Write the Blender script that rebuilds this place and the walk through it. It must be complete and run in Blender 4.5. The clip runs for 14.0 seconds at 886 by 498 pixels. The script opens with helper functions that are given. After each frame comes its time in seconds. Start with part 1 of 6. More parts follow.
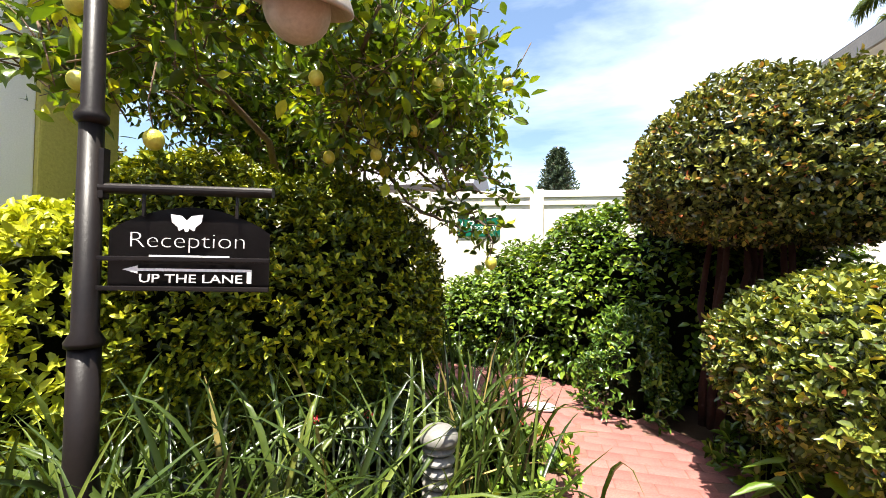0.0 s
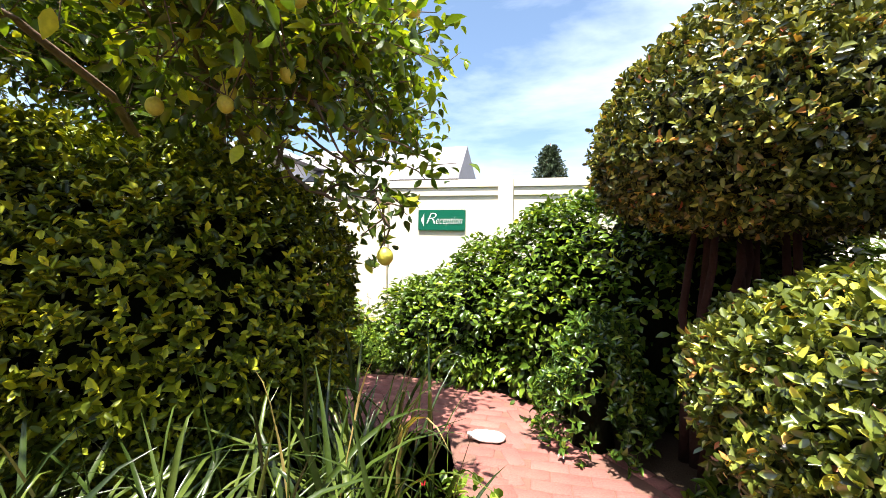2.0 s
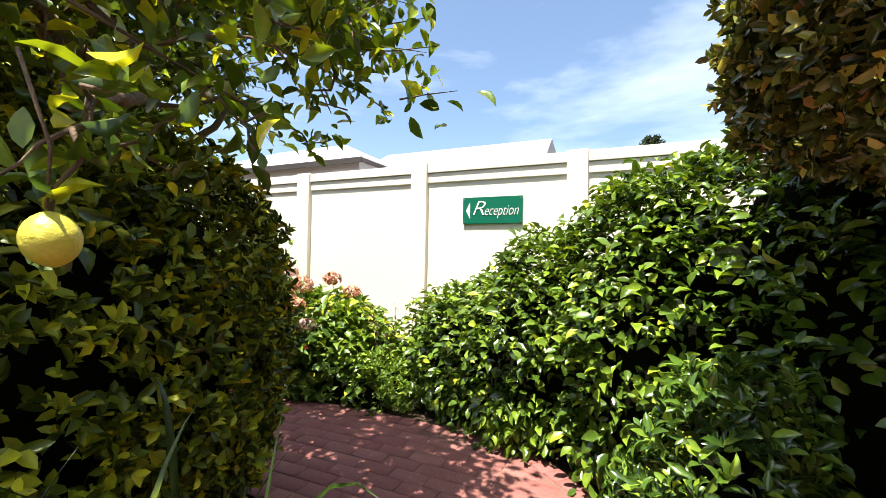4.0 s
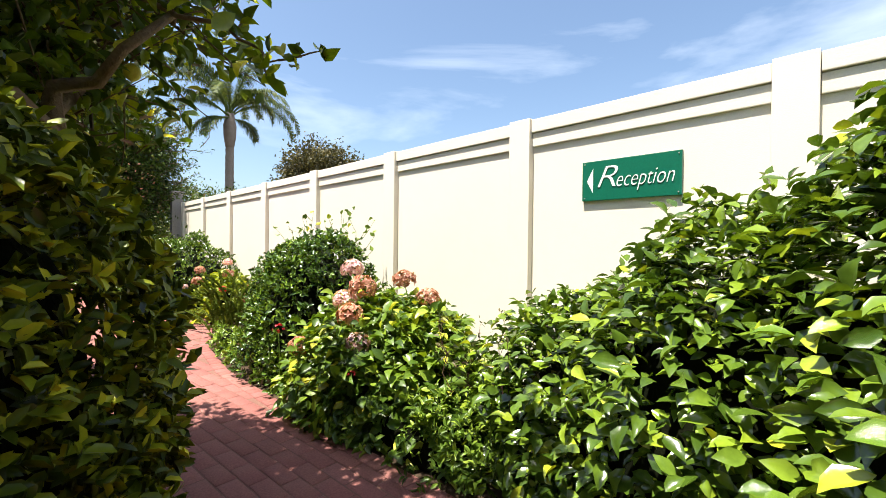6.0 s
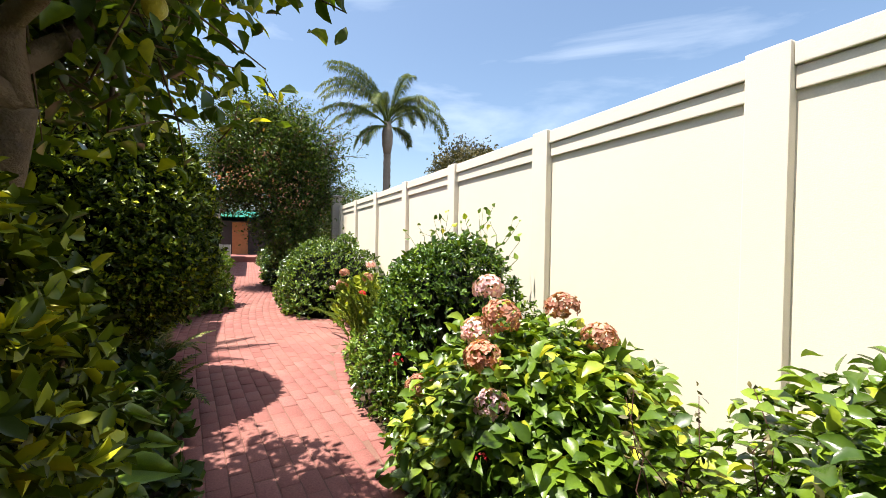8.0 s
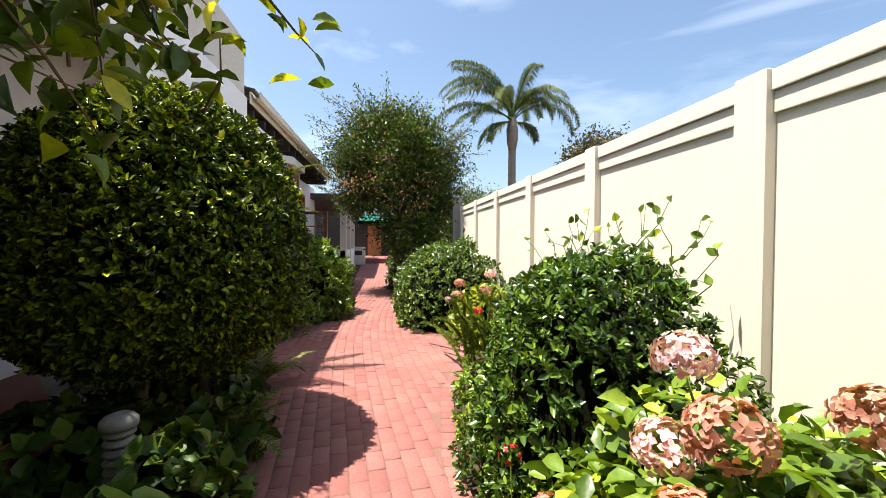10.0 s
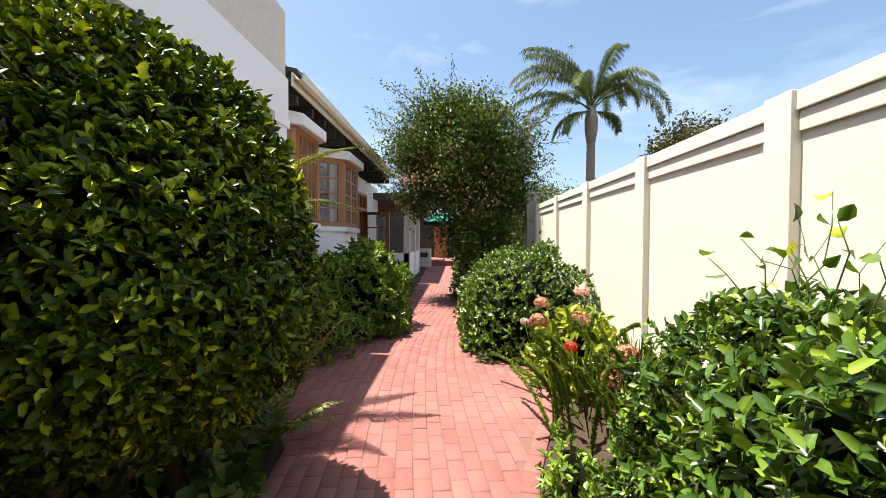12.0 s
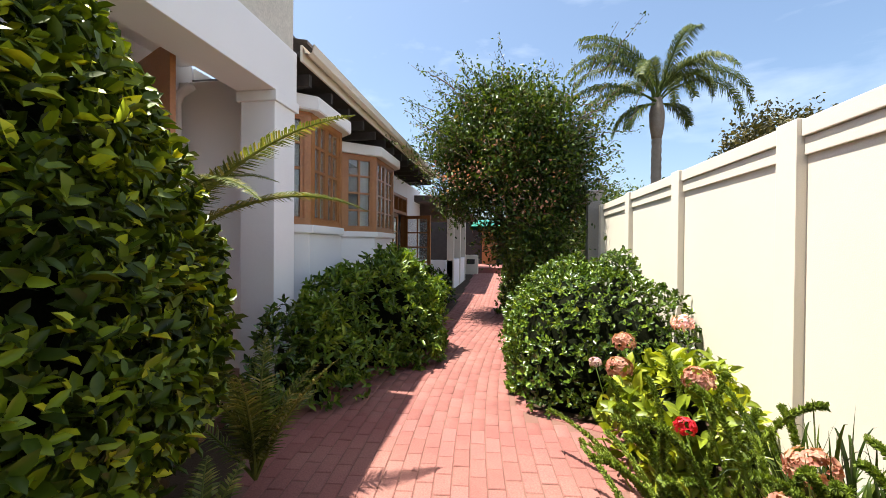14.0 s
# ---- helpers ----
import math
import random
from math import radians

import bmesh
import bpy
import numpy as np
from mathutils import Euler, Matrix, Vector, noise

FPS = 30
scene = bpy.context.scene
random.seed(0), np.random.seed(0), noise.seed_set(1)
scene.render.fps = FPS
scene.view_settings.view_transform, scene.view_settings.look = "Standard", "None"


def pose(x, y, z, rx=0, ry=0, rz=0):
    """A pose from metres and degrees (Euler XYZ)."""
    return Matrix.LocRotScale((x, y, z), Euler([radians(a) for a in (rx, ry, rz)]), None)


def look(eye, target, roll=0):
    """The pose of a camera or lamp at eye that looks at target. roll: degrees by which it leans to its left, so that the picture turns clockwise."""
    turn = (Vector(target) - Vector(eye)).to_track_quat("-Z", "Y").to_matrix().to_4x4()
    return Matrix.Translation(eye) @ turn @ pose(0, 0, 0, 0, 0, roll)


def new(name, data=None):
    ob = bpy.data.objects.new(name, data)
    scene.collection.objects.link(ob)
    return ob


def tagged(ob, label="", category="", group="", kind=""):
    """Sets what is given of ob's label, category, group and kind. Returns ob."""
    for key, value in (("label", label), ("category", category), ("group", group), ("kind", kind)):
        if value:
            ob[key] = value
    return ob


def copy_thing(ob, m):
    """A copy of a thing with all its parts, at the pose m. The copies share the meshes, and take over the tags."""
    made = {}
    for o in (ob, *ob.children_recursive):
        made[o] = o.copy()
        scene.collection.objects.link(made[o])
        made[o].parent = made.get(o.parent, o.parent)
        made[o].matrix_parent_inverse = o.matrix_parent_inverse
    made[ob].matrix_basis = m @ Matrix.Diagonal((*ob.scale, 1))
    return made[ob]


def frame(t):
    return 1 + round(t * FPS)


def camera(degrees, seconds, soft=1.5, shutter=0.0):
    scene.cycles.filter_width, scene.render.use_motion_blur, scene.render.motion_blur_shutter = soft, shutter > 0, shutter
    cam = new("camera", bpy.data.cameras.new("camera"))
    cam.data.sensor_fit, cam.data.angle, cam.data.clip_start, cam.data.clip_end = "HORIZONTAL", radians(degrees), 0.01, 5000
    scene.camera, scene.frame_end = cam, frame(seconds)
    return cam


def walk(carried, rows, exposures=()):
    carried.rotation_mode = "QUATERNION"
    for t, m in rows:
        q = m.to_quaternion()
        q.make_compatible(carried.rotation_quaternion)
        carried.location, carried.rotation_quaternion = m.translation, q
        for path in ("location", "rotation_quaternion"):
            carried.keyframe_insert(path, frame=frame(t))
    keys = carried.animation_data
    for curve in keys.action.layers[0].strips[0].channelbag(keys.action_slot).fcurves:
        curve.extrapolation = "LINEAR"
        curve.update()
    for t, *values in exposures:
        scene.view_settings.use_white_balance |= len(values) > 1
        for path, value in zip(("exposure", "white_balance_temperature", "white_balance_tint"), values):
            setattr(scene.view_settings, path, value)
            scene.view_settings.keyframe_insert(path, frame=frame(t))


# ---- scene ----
cam = camera(94.3, 14.0, soft=0.75)
PATH = [
    (0, (-0.233, -0.115, 1.229), (-0.69, 1.832, 1.262), 1.1),
    (0.5, (-0.163, 0.004, 1.224), (-0.599, 1.956, 1.258), 1.1),
    (1, (-0.09, 0.19, 1.211), (-0.506, 2.146, 1.242), 1.08),
    (1.5, (-0.008, 0.374, 1.215), (-0.414, 2.333, 1.244), 1.04),
    (2, (0.078, 0.614, 1.205), (-0.356, 2.567, 1.233), 1.19),
    (2.5, (0.15, 0.869, 1.198), (-0.37, 2.8, 1.229), 1.22),
    (2.7, (0.162, 0.978, 1.197), (-0.397, 2.899, 1.227), 1.23),
    (4.8, (0.201, 2.413, 1.176), (-0.878, 4.097, 1.188), 1.0),
    (5, (0.191, 2.536, 1.19), (-0.953, 4.176, 1.187), 0.91),
    (5.5, (0.101, 2.824, 1.249), (-1.181, 4.358, 1.199), 0.14),
    (6, (-0.083, 3.041, 1.201), (-1.485, 4.467, 1.183), 0.69),
    (6.5, (-0.268, 3.214, 1.203), (-1.78, 4.523, 1.187), 1.03),
    (7, (-0.449, 3.384, 1.199), (-2.073, 4.551, 1.189), 1.38),
    (7.5, (-0.623, 3.497, 1.236), (-2.346, 4.512, 1.21), 1.12),
    (8, (-0.82, 3.592, 1.263), (-2.629, 4.444, 1.23), 0.96),
    (8.5, (-1.022, 3.689, 1.293), (-2.898, 4.381, 1.259), 0.91),
    (9, (-1.236, 3.795, 1.308), (-3.161, 4.336, 1.274), 1.25),
    (9.2, (-1.315, 3.828, 1.32), (-3.256, 4.309, 1.283), 0.96),
    (11.3, (-2.508, 4.04, 1.384), (-4.508, 4.062, 1.339), 0.49),
    (11.5, (-2.639, 4.04, 1.393), (-4.638, 4.036, 1.348), 0.5),
    (12, (-2.921, 4.032, 1.399), (-4.919, 3.969, 1.357), 0.36),
    (12.5, (-3.191, 4.041, 1.414), (-5.186, 3.906, 1.377), 0.33),
    (13, (-3.476, 4.054, 1.403), (-5.465, 3.843, 1.376), 0.42),
    (13.5, (-3.785, 4.068, 1.42), (-5.768, 3.806, 1.4), 0.52),
    (14, (-4.06, 4.082, 1.429), (-6.037, 3.78, 1.411), 0.51),
]
walk(cam, [(t, look(eye, target, roll)) for t, eye, target, roll in PATH], exposures=[(0, 1.85), (2.7, 1.8), (5, 1.6), (8, 1.45), (14, 1.45)])

# ---- light ----
SUN_EL, SUN_AZ = 72.0, -171.5
world = bpy.data.worlds.new("sky")
scene.world = world
world.use_nodes = True
wt = world.node_tree
wt.nodes.clear()
w_out = wt.nodes.new("ShaderNodeOutputWorld")
w_bg = wt.nodes.new("ShaderNodeBackground")
w_sky = wt.nodes.new("ShaderNodeTexSky")
w_sky.sky_type = 'NISHITA'
w_sky.sun_disc = False
w_sky.sun_elevation = radians(SUN_EL)
w_sky.sun_rotation = radians(SUN_AZ)
w_sky.air_density, w_sky.dust_density, w_sky.ozone_density = 1.0, 2.2, 1.5
w_tc = wt.nodes.new("ShaderNodeTexCoord")
w_map = wt.nodes.new("ShaderNodeMapping")
w_map.inputs["Scale"].default_value = (0.9, 1.2, 4.2)
w_map.inputs["Rotation"].default_value = (0.12, -0.2, 0.5)
w_noise = wt.nodes.new("ShaderNodeTexNoise")
w_noise.inputs["Scale"].default_value = 1.25
w_noise.inputs["Detail"].default_value = 9.0
w_noise.inputs["Roughness"].default_value = 0.55
w_noise.inputs["Distortion"].default_value = 0.35
w_ramp = wt.nodes.new("ShaderNodeValToRGB")
w_ramp.color_ramp.elements[0].position, w_ramp.color_ramp.elements[1].position = 0.50, 0.98
w_mix = wt.nodes.new("ShaderNodeMix")
w_mix.data_type = 'RGBA'
w_mix.inputs[7].default_value = (10.0, 10.6, 11.4, 1)
wt.links.new(w_tc.outputs["Generated"], w_map.inputs["Vector"])
wt.links.new(w_map.outputs["Vector"], w_noise.inputs["Vector"])
# thin cloud is thicker towards the north-east and low in the sky
w_dot = wt.nodes.new("ShaderNodeVectorMath")
w_dot.operation = 'DOT_PRODUCT'
w_dot.inputs[1].default_value = (0.78, 0.50, -0.38)
w_cov = wt.nodes.new("ShaderNodeMapRange")
w_cov.inputs["From Min"].default_value, w_cov.inputs["From Max"].default_value = 0.15, 0.85
w_cov.inputs["To Min"].default_value, w_cov.inputs["To Max"].default_value = 0.0, 0.20
w_sum = wt.nodes.new("ShaderNodeMath")
w_sum.operation = 'ADD'
wt.links.new(w_tc.outputs["Generated"], w_dot.inputs[0])
wt.links.new(w_dot.outputs["Value"], w_cov.inputs["Value"])
wt.links.new(w_noise.outputs["Fac"], w_sum.inputs[0])
wt.links.new(w_cov.outputs["Result"], w_sum.inputs[1])
wt.links.new(w_sum.outputs[0], w_ramp.inputs["Fac"])
wt.links.new(w_ramp.outputs["Color"], w_mix.inputs[0])
w_tint = wt.nodes.new("ShaderNodeMix")
w_tint.data_type, w_tint.blend_type = 'RGBA', 'MULTIPLY'
w_tint.inputs[0].default_value = 1.0
w_tint.inputs[7].default_value = (1.20, 1.25, 1.24, 1)
wt.links.new(w_sky.outputs["Color"], w_tint.inputs[6])
wt.links.new(w_tint.outputs[2], w_mix.inputs[6])
wt.links.new(w_mix.outputs[2], w_bg.inputs["Color"])
w_bg.inputs["Strength"].default_value = 0.068
wt.links.new(w_bg.outputs["Background"], w_out.inputs["Surface"])

sun_data = bpy.data.lights.new("sun", 'SUN')
sun_data.energy, sun_data.angle, sun_data.color = 5.0, radians(0.53), (1.0, 0.94, 0.83)
sun = new("sun", sun_data)
s_el, s_az = radians(SUN_EL), radians(SUN_AZ)
sun_dir = Vector((math.sin(s_az) * math.cos(s_el), math.cos(s_az) * math.cos(s_el), math.sin(s_el)))
sun.matrix_world = look(sun_dir * 60, (0, 0, 0))


# ---- materials ----
def mat_base(name):
    m = bpy.data.materials.new(name)
    m.use_nodes = True
    nt = m.node_tree
    return m, nt, nt.nodes["Principled BSDF"]


def nd(nt, kind, **values):
    n = nt.nodes.new("ShaderNode" + kind)
    for key, value in values.items():
        n.inputs[key].default_value = value
    return n


def ramp(nt, source, stops):
    r = nt.nodes.new("ShaderNodeValToRGB")
    els = r.color_ramp.elements
    while len(els) < len(stops):
        els.new(0.5)
    for el, (pos, col) in zip(els, stops):
        el.position, el.color = pos, (*col, 1)
    nt.links.new(source, r.inputs["Fac"])
    return r.outputs["Color"]


def mixed(nt, fac, a, b, blend='MIX'):
    n = nt.nodes.new("ShaderNodeMix")
    n.data_type, n.blend_type = 'RGBA', blend
    for source, slot in ((fac, 0), (a, 6), (b, 7)):
        if hasattr(source, "is_linked"):
            nt.links.new(source, n.inputs[slot])
        elif slot == 0:
            n.inputs[0].default_value = source
        else:
            n.inputs[slot].default_value = (*source, 1)
    return n.outputs[2]


def surface(name, col, col2, rough=0.6, scale=4.0, fine=60.0, bump=0.15, metal=0.0, stain=0.5, spec=0.5, grain=0.15):
    """Two-scale worn surface: broad stains and a fine grain, with a little relief."""
    m, nt, bsdf = mat_base(name)
    tc = nt.nodes.new("ShaderNodeTexCoord")
    big = nd(nt, "TexNoise", Scale=scale, Detail=6.0, Roughness=0.6)
    small = nd(nt, "TexNoise", Scale=fine, Detail=4.0, Roughness=0.6)
    for n in (big, small):
        nt.links.new(tc.outputs["Object"], n.inputs["Vector"])
    f = ramp(nt, big.outputs["Fac"], [(0.35, (0, 0, 0)), (0.7, (stain, stain, stain))])
    c = mixed(nt, f, col, col2)
    g = ramp(nt, small.outputs["Fac"], [(0.3, (1 - grain,) * 3), (0.7, (1 + grain * 0.6,) * 3)])
    c = mixed(nt, 1.0, c, g, 'MULTIPLY')
    nt.links.new(c, bsdf.inputs["Base Color"])
    bsdf.inputs["Roughness"].default_value = rough
    bsdf.inputs["Metallic"].default_value = metal
    bsdf.inputs["Specular IOR Level"].default_value = spec
    b = nd(nt, "Bump", Strength=bump, Distance=0.01)
    nt.links.new(small.outputs["Fac"], b.inputs["Height"])
    nt.links.new(b.outputs["Normal"], bsdf.inputs["Normal"])
    return m


def leafy(name, stops, rough=0.38, glow=0.35, by_object=False, spec=0.5, low=0.55):
    """Leaf blades: tint differs from leaf to leaf, light comes through them."""
    m, nt, bsdf = mat_base(name)
    if by_object:
        rnd = nt.nodes.new("ShaderNodeObjectInfo").outputs["Random"]
    else:
        rnd = nt.nodes.new("ShaderNodeNewGeometry").outputs["Random Per Island"]
    c = ramp(nt, rnd, [(p, tuple(v * (low + (1.05 - low) * p) for v in col)) for p, col in stops])
    tc = nt.nodes.new("ShaderNodeTexCoord")
    n = nd(nt, "TexNoise", Scale=45.0, Detail=3.0)
    big = nd(nt, "TexNoise", Scale=2.2, Detail=3.0)
    nt.links.new(tc.outputs["Object"], n.inputs["Vector"])
    nt.links.new(tc.outputs["Object"], big.inputs["Vector"])
    g = ramp(nt, n.outputs["Fac"], [(0.3, (0.8, 0.82, 0.75)), (0.7, (1.15, 1.12, 1.1))])
    g2 = ramp(nt, big.outputs["Fac"], [(0.35, (0.8, 0.85, 0.85)), (0.65, (1.15, 1.1, 1.0))])
    c = mixed(nt, 1.0, mixed(nt, 1.0, c, g, 'MULTIPLY'), g2, 'MULTIPLY')
    nt.links.new(c, bsdf.inputs["Base Color"])
    bsdf.inputs["Roughness"].default_value = rough
    bsdf.inputs["Specular IOR Level"].default_value = spec
    b = nd(nt, "Bump", Strength=0.25, Distance=0.004)
    nt.links.new(n.outputs["Fac"], b.inputs["Height"])
    nt.links.new(b.outputs["Normal"], bsdf.inputs["Normal"])
    tr = nt.nodes.new("ShaderNodeBsdfTranslucent")
    tint = mixed(nt, 1.0, c, (1.5, 1.45, 0.5), 'MULTIPLY')
    nt.links.new(tint, tr.inputs["Color"])
    mx = nt.nodes.new("ShaderNodeMixShader")
    mx.inputs["Fac"].default_value = glow * 0.75
    nt.links.new(bsdf.outputs["BSDF"], mx.inputs[1])
    nt.links.new(tr.outputs["BSDF"], mx.inputs[2])
    nt.links.new(mx.outputs["Shader"], nt.nodes["Material Output"].inputs["Surface"])
    return m


def brick_mat(name):
    m, nt, bsdf = mat_base(name)
    geo = nt.nodes.new("ShaderNodeNewGeometry")
    oi = nt.nodes.new("ShaderNodeObjectInfo")
    add = nt.nodes.new("ShaderNodeMath")
    add.operation = 'ADD'
    nt.links.new(geo.outputs["Random Per Island"], add.inputs[0])
    nt.links.new(oi.outputs["Random"], add.inputs[1])
    fr = nt.nodes.new("ShaderNodeMath")
    fr.operation = 'FRACT'
    nt.links.new(add.outputs[0], fr.inputs[0])
    c = ramp(nt, fr.outputs[0], [(0.0, (0.222, 0.083, 0.072)), (0.35, (0.242, 0.093, 0.081)), (0.75, (0.255, 0.101, 0.089)), (1.0, (0.275, 0.114, 0.101))])
    n1 = nd(nt, "TexNoise", Scale=1.3, Detail=6.0, Roughness=0.65)
    n2 = nd(nt, "TexNoise", Scale=90.0, Detail=5.0, Roughness=0.7)
    for n in (n1, n2):
        nt.links.new(geo.outputs["Position"], n.inputs["Vector"])
    c = mixed(nt, ramp(nt, n1.outputs["Fac"], [(0.42, (0, 0, 0)), (0.75, (0.45, 0.45, 0.45))]), c, (0.33, 0.18, 0.14))
    c = mixed(nt, 1.0, c, ramp(nt, n2.outputs["Fac"], [(0.3, (0.72, 0.7, 0.7)), (0.7, (1.15, 1.15, 1.15))]), 'MULTIPLY')
    nt.links.new(c, bsdf.inputs["Base Color"])
    bsdf.inputs["Roughness"].default_value = 0.85
    bsdf.inputs["Specular IOR Level"].default_value = 0.3
    b = nd(nt, "Bump", Strength=0.4, Distance=0.004)
    nt.links.new(n2.outputs["Fac"], b.inputs["Height"])
    nt.links.new(b.outputs["Normal"], bsdf.inputs["Normal"])
    return m


def glass_mat(name):
    m, nt, bsdf = mat_base(name)
    bsdf.inputs["Base Color"].default_value = (0.9, 0.95, 0.95, 1)
    bsdf.inputs["Roughness"].default_value = 0.03
    bsdf.inputs["Transmission Weight"].default_value = 0.9
    bsdf.inputs["IOR"].default_value = 1.45
    return m


M_WALL = surface("cream_render", (0.75, 0.685, 0.585), (0.67, 0.60, 0.49), 0.85, 0.7, 140.0, 0.10, stain=0.35, spec=0.2, grain=0.06)
M_WHITE = surface("white_plaster", (0.86, 0.85, 0.86), (0.76, 0.75, 0.76), 0.8, 1.2, 120.0, 0.15, stain=0.4, spec=0.2, grain=0.06)
M_BEIGE = surface("beige_plaster", (0.66, 0.61, 0.53), (0.56, 0.52, 0.44), 0.85, 1.2, 50.0, 0.3, stain=0.5, spec=0.2)
M_OLIVE = surface("yellow_plaster", (0.48, 0.43, 0.12), (0.40, 0.36, 0.10), 0.85, 1.2, 50.0, 0.3, stain=0.5, spec=0.2)
M_BRICK = brick_mat("red_clay_paver")
M_JOINT = surface("paving_sand", (0.20, 0.105, 0.085), (0.14, 0.085, 0.065), 0.95, 3.0, 120.0, 0.5, spec=0.1)
M_SOIL = surface("garden_soil", (0.055, 0.038, 0.025), (0.09, 0.06, 0.04), 0.95, 2.0, 70.0, 0.9, spec=0.1)
M_GREEN = surface("green_sign_paint", (0.004, 0.115, 0.068), (0.008, 0.13, 0.08), 0.3, 3.0, 90.0, 0.02, stain=0.3)
M_LETTER = surface("white_lettering", (0.84, 0.82, 0.80), (0.75, 0.75, 0.72), 0.5, 3.0, 90.0, 0.02)
M_BLACK = surface("black_paint", (0.008, 0.006, 0.006), (0.02, 0.015, 0.013), 0.42, 6.0, 80.0, 0.08, spec=0.2)
M_BARK = surface("bark", (0.13, 0.085, 0.055), (0.22, 0.17, 0.12), 0.9, 9.0, 60.0, 0.9, spec=0.15)
M_BARK_RED = surface("red_bark", (0.045, 0.020, 0.015), (0.08, 0.04, 0.03), 0.9, 9.0, 50.0, 0.9, spec=0.15)
M_PALMBARK = surface("palm_bark", (0.26, 0.22, 0.18), (0.16, 0.12, 0.09), 0.9, 4.0, 30.0, 0.8, spec=0.15)
# near-black, stands in for the shade deep inside hedges and shrubs
M_CORE_SHADE = surface("core_shade", (0.004, 0.006, 0.002), (0.008, 0.008, 0.003), 0.95, 7.0, 40.0, 0.9, spec=0.05)
M_WOOD = surface("varnished_wood", (0.40, 0.165, 0.055), (0.26, 0.095, 0.034), 0.4, 5.0, 45.0, 0.2)
M_DARKWOOD = surface("dark_eaves_wood", (0.03, 0.024, 0.022), (0.055, 0.045, 0.04), 0.8, 3.0, 40.0, 0.3)
M_GLASS = glass_mat("window_glass")
M_CURTAIN = surface("net_curtain", (0.62, 0.62, 0.60), (0.5, 0.5, 0.5), 0.9, 8.0, 60.0, 0.3, spec=0.1)
M_ROOM = surface("room_dim_shade", (0.10, 0.09, 0.08), (0.07, 0.06, 0.05), 0.9, 2.0, 20.0, 0.1)
M_ROOF = surface("grey_roof_sheet", (0.24, 0.225, 0.24), (0.19, 0.18, 0.19), 0.6, 1.5, 20.0, 0.2)
M_TILE = surface("dark_roof_tile", (0.10, 0.085, 0.08), (0.17, 0.14, 0.12), 0.8, 2.0, 30.0, 0.4)
M_SHADE = surface("cream_lamp_shade", (0.48, 0.42, 0.33), (0.32, 0.22, 0.13), 0.5, 7.0, 70.0, 0.15)
M_LAMP = surface("cream_lamp_paint", (0.19, 0.185, 0.17), (0.12, 0.11, 0.09), 0.5, 9.0, 70.0, 0.15)
M_STONE = surface("white_stone", (0.70, 0.69, 0.66), (0.5, 0.48, 0.44), 0.7, 7.0, 70.0, 0.4)
M_TEAL = surface("green_awning", (0.02, 0.30, 0.20), (0.015, 0.24, 0.16), 0.6, 2.0, 30.0, 0.1)
M_TERRA = surface("terracotta", (0.33, 0.13, 0.075), (0.26, 0.11, 0.07), 0.8, 5.0, 60.0, 0.3)
M_GREY = surface("weathered_post", (0.33, 0.30, 0.27), (0.24, 0.21, 0.18), 0.85, 4.0, 50.0, 0.5)
M_LEMON = surface("lemon_skin", (0.62, 0.52, 0.06), (0.42, 0.46, 0.06), 0.42, 6.0, 90.0, 0.35)

# brighter yellow copy of the privet leaves, full sun put into the colour
L_GOLD_SUN = leafy("sunlit_privet_leaves", [(0.0, (0.26, 0.31, 0.025)), (0.6, (0.46, 0.50, 0.04)), (1.0, (0.62, 0.60, 0.06))], 0.42, 0.3, spec=0.3, low=0.85)
L_GOLD = leafy("privet_leaves", [(0.0, (0.090, 0.135, 0.010)), (0.45, (0.190, 0.250, 0.015)), (0.85, (0.350, 0.370, 0.018)), (1.0, (0.62, 0.57, 0.03))], 0.36, 0.08, spec=0.3, low=0.3)
L_BALL = leafy("clipped_leaves", [(0.0, (0.060, 0.105, 0.008)), (0.6, (0.115, 0.175, 0.012)), (0.9, (0.26, 0.33, 0.016)), (1.0, (0.56, 0.57, 0.03))], 0.4, 0.08, spec=0.28, low=0.28)
L_BRONZE = leafy("bronze_leaves", [(0.0, (0.085, 0.105, 0.032)), (0.6, (0.165, 0.190, 0.045)), (0.85, (0.30, 0.30, 0.06)), (0.96, (0.60, 0.50, 0.09)), (1.0, (0.48, 0.13, 0.07))], 0.22, 0.12, spec=0.7, low=0.35)
# lighter copy of the bronze leaves, with sunlight put into the tint
L_BRONZE_LIT = leafy("sunlit_bronze_leaves", [(0.0, (0.085, 0.115, 0.026)), (0.6, (0.145, 0.185, 0.034)), (0.85, (0.26, 0.29, 0.05)), (0.96, (0.62, 0.57, 0.07)), (1.0, (0.47, 0.14, 0.07))], 0.24, 0.15, spec=0.8)
L_CREEP = leafy("creeper_leaves", [(0.0, (0.060, 0.119, 0.015)), (0.6, (0.112, 0.189, 0.022)), (0.93, (0.172, 0.252, 0.022)), (1.0, (0.343, 0.377, 0.030))], 0.2, 0.2, spec=0.6)
L_CREEP1 = leafy("creeper_leaf", [(0.0, (0.074, 0.153, 0.015)), (0.7, (0.136, 0.241, 0.022)), (1.0, (0.275, 0.370, 0.030))], 0.2, 0.2, True, spec=0.6)
L_HYD = leafy("hydrangea_leaves", [(0.0, (0.071, 0.146, 0.014)), (0.6, (0.133, 0.225, 0.020)), (0.9, (0.218, 0.292, 0.025)), (1.0, (0.436, 0.411, 0.040))], 0.4, 0.32)
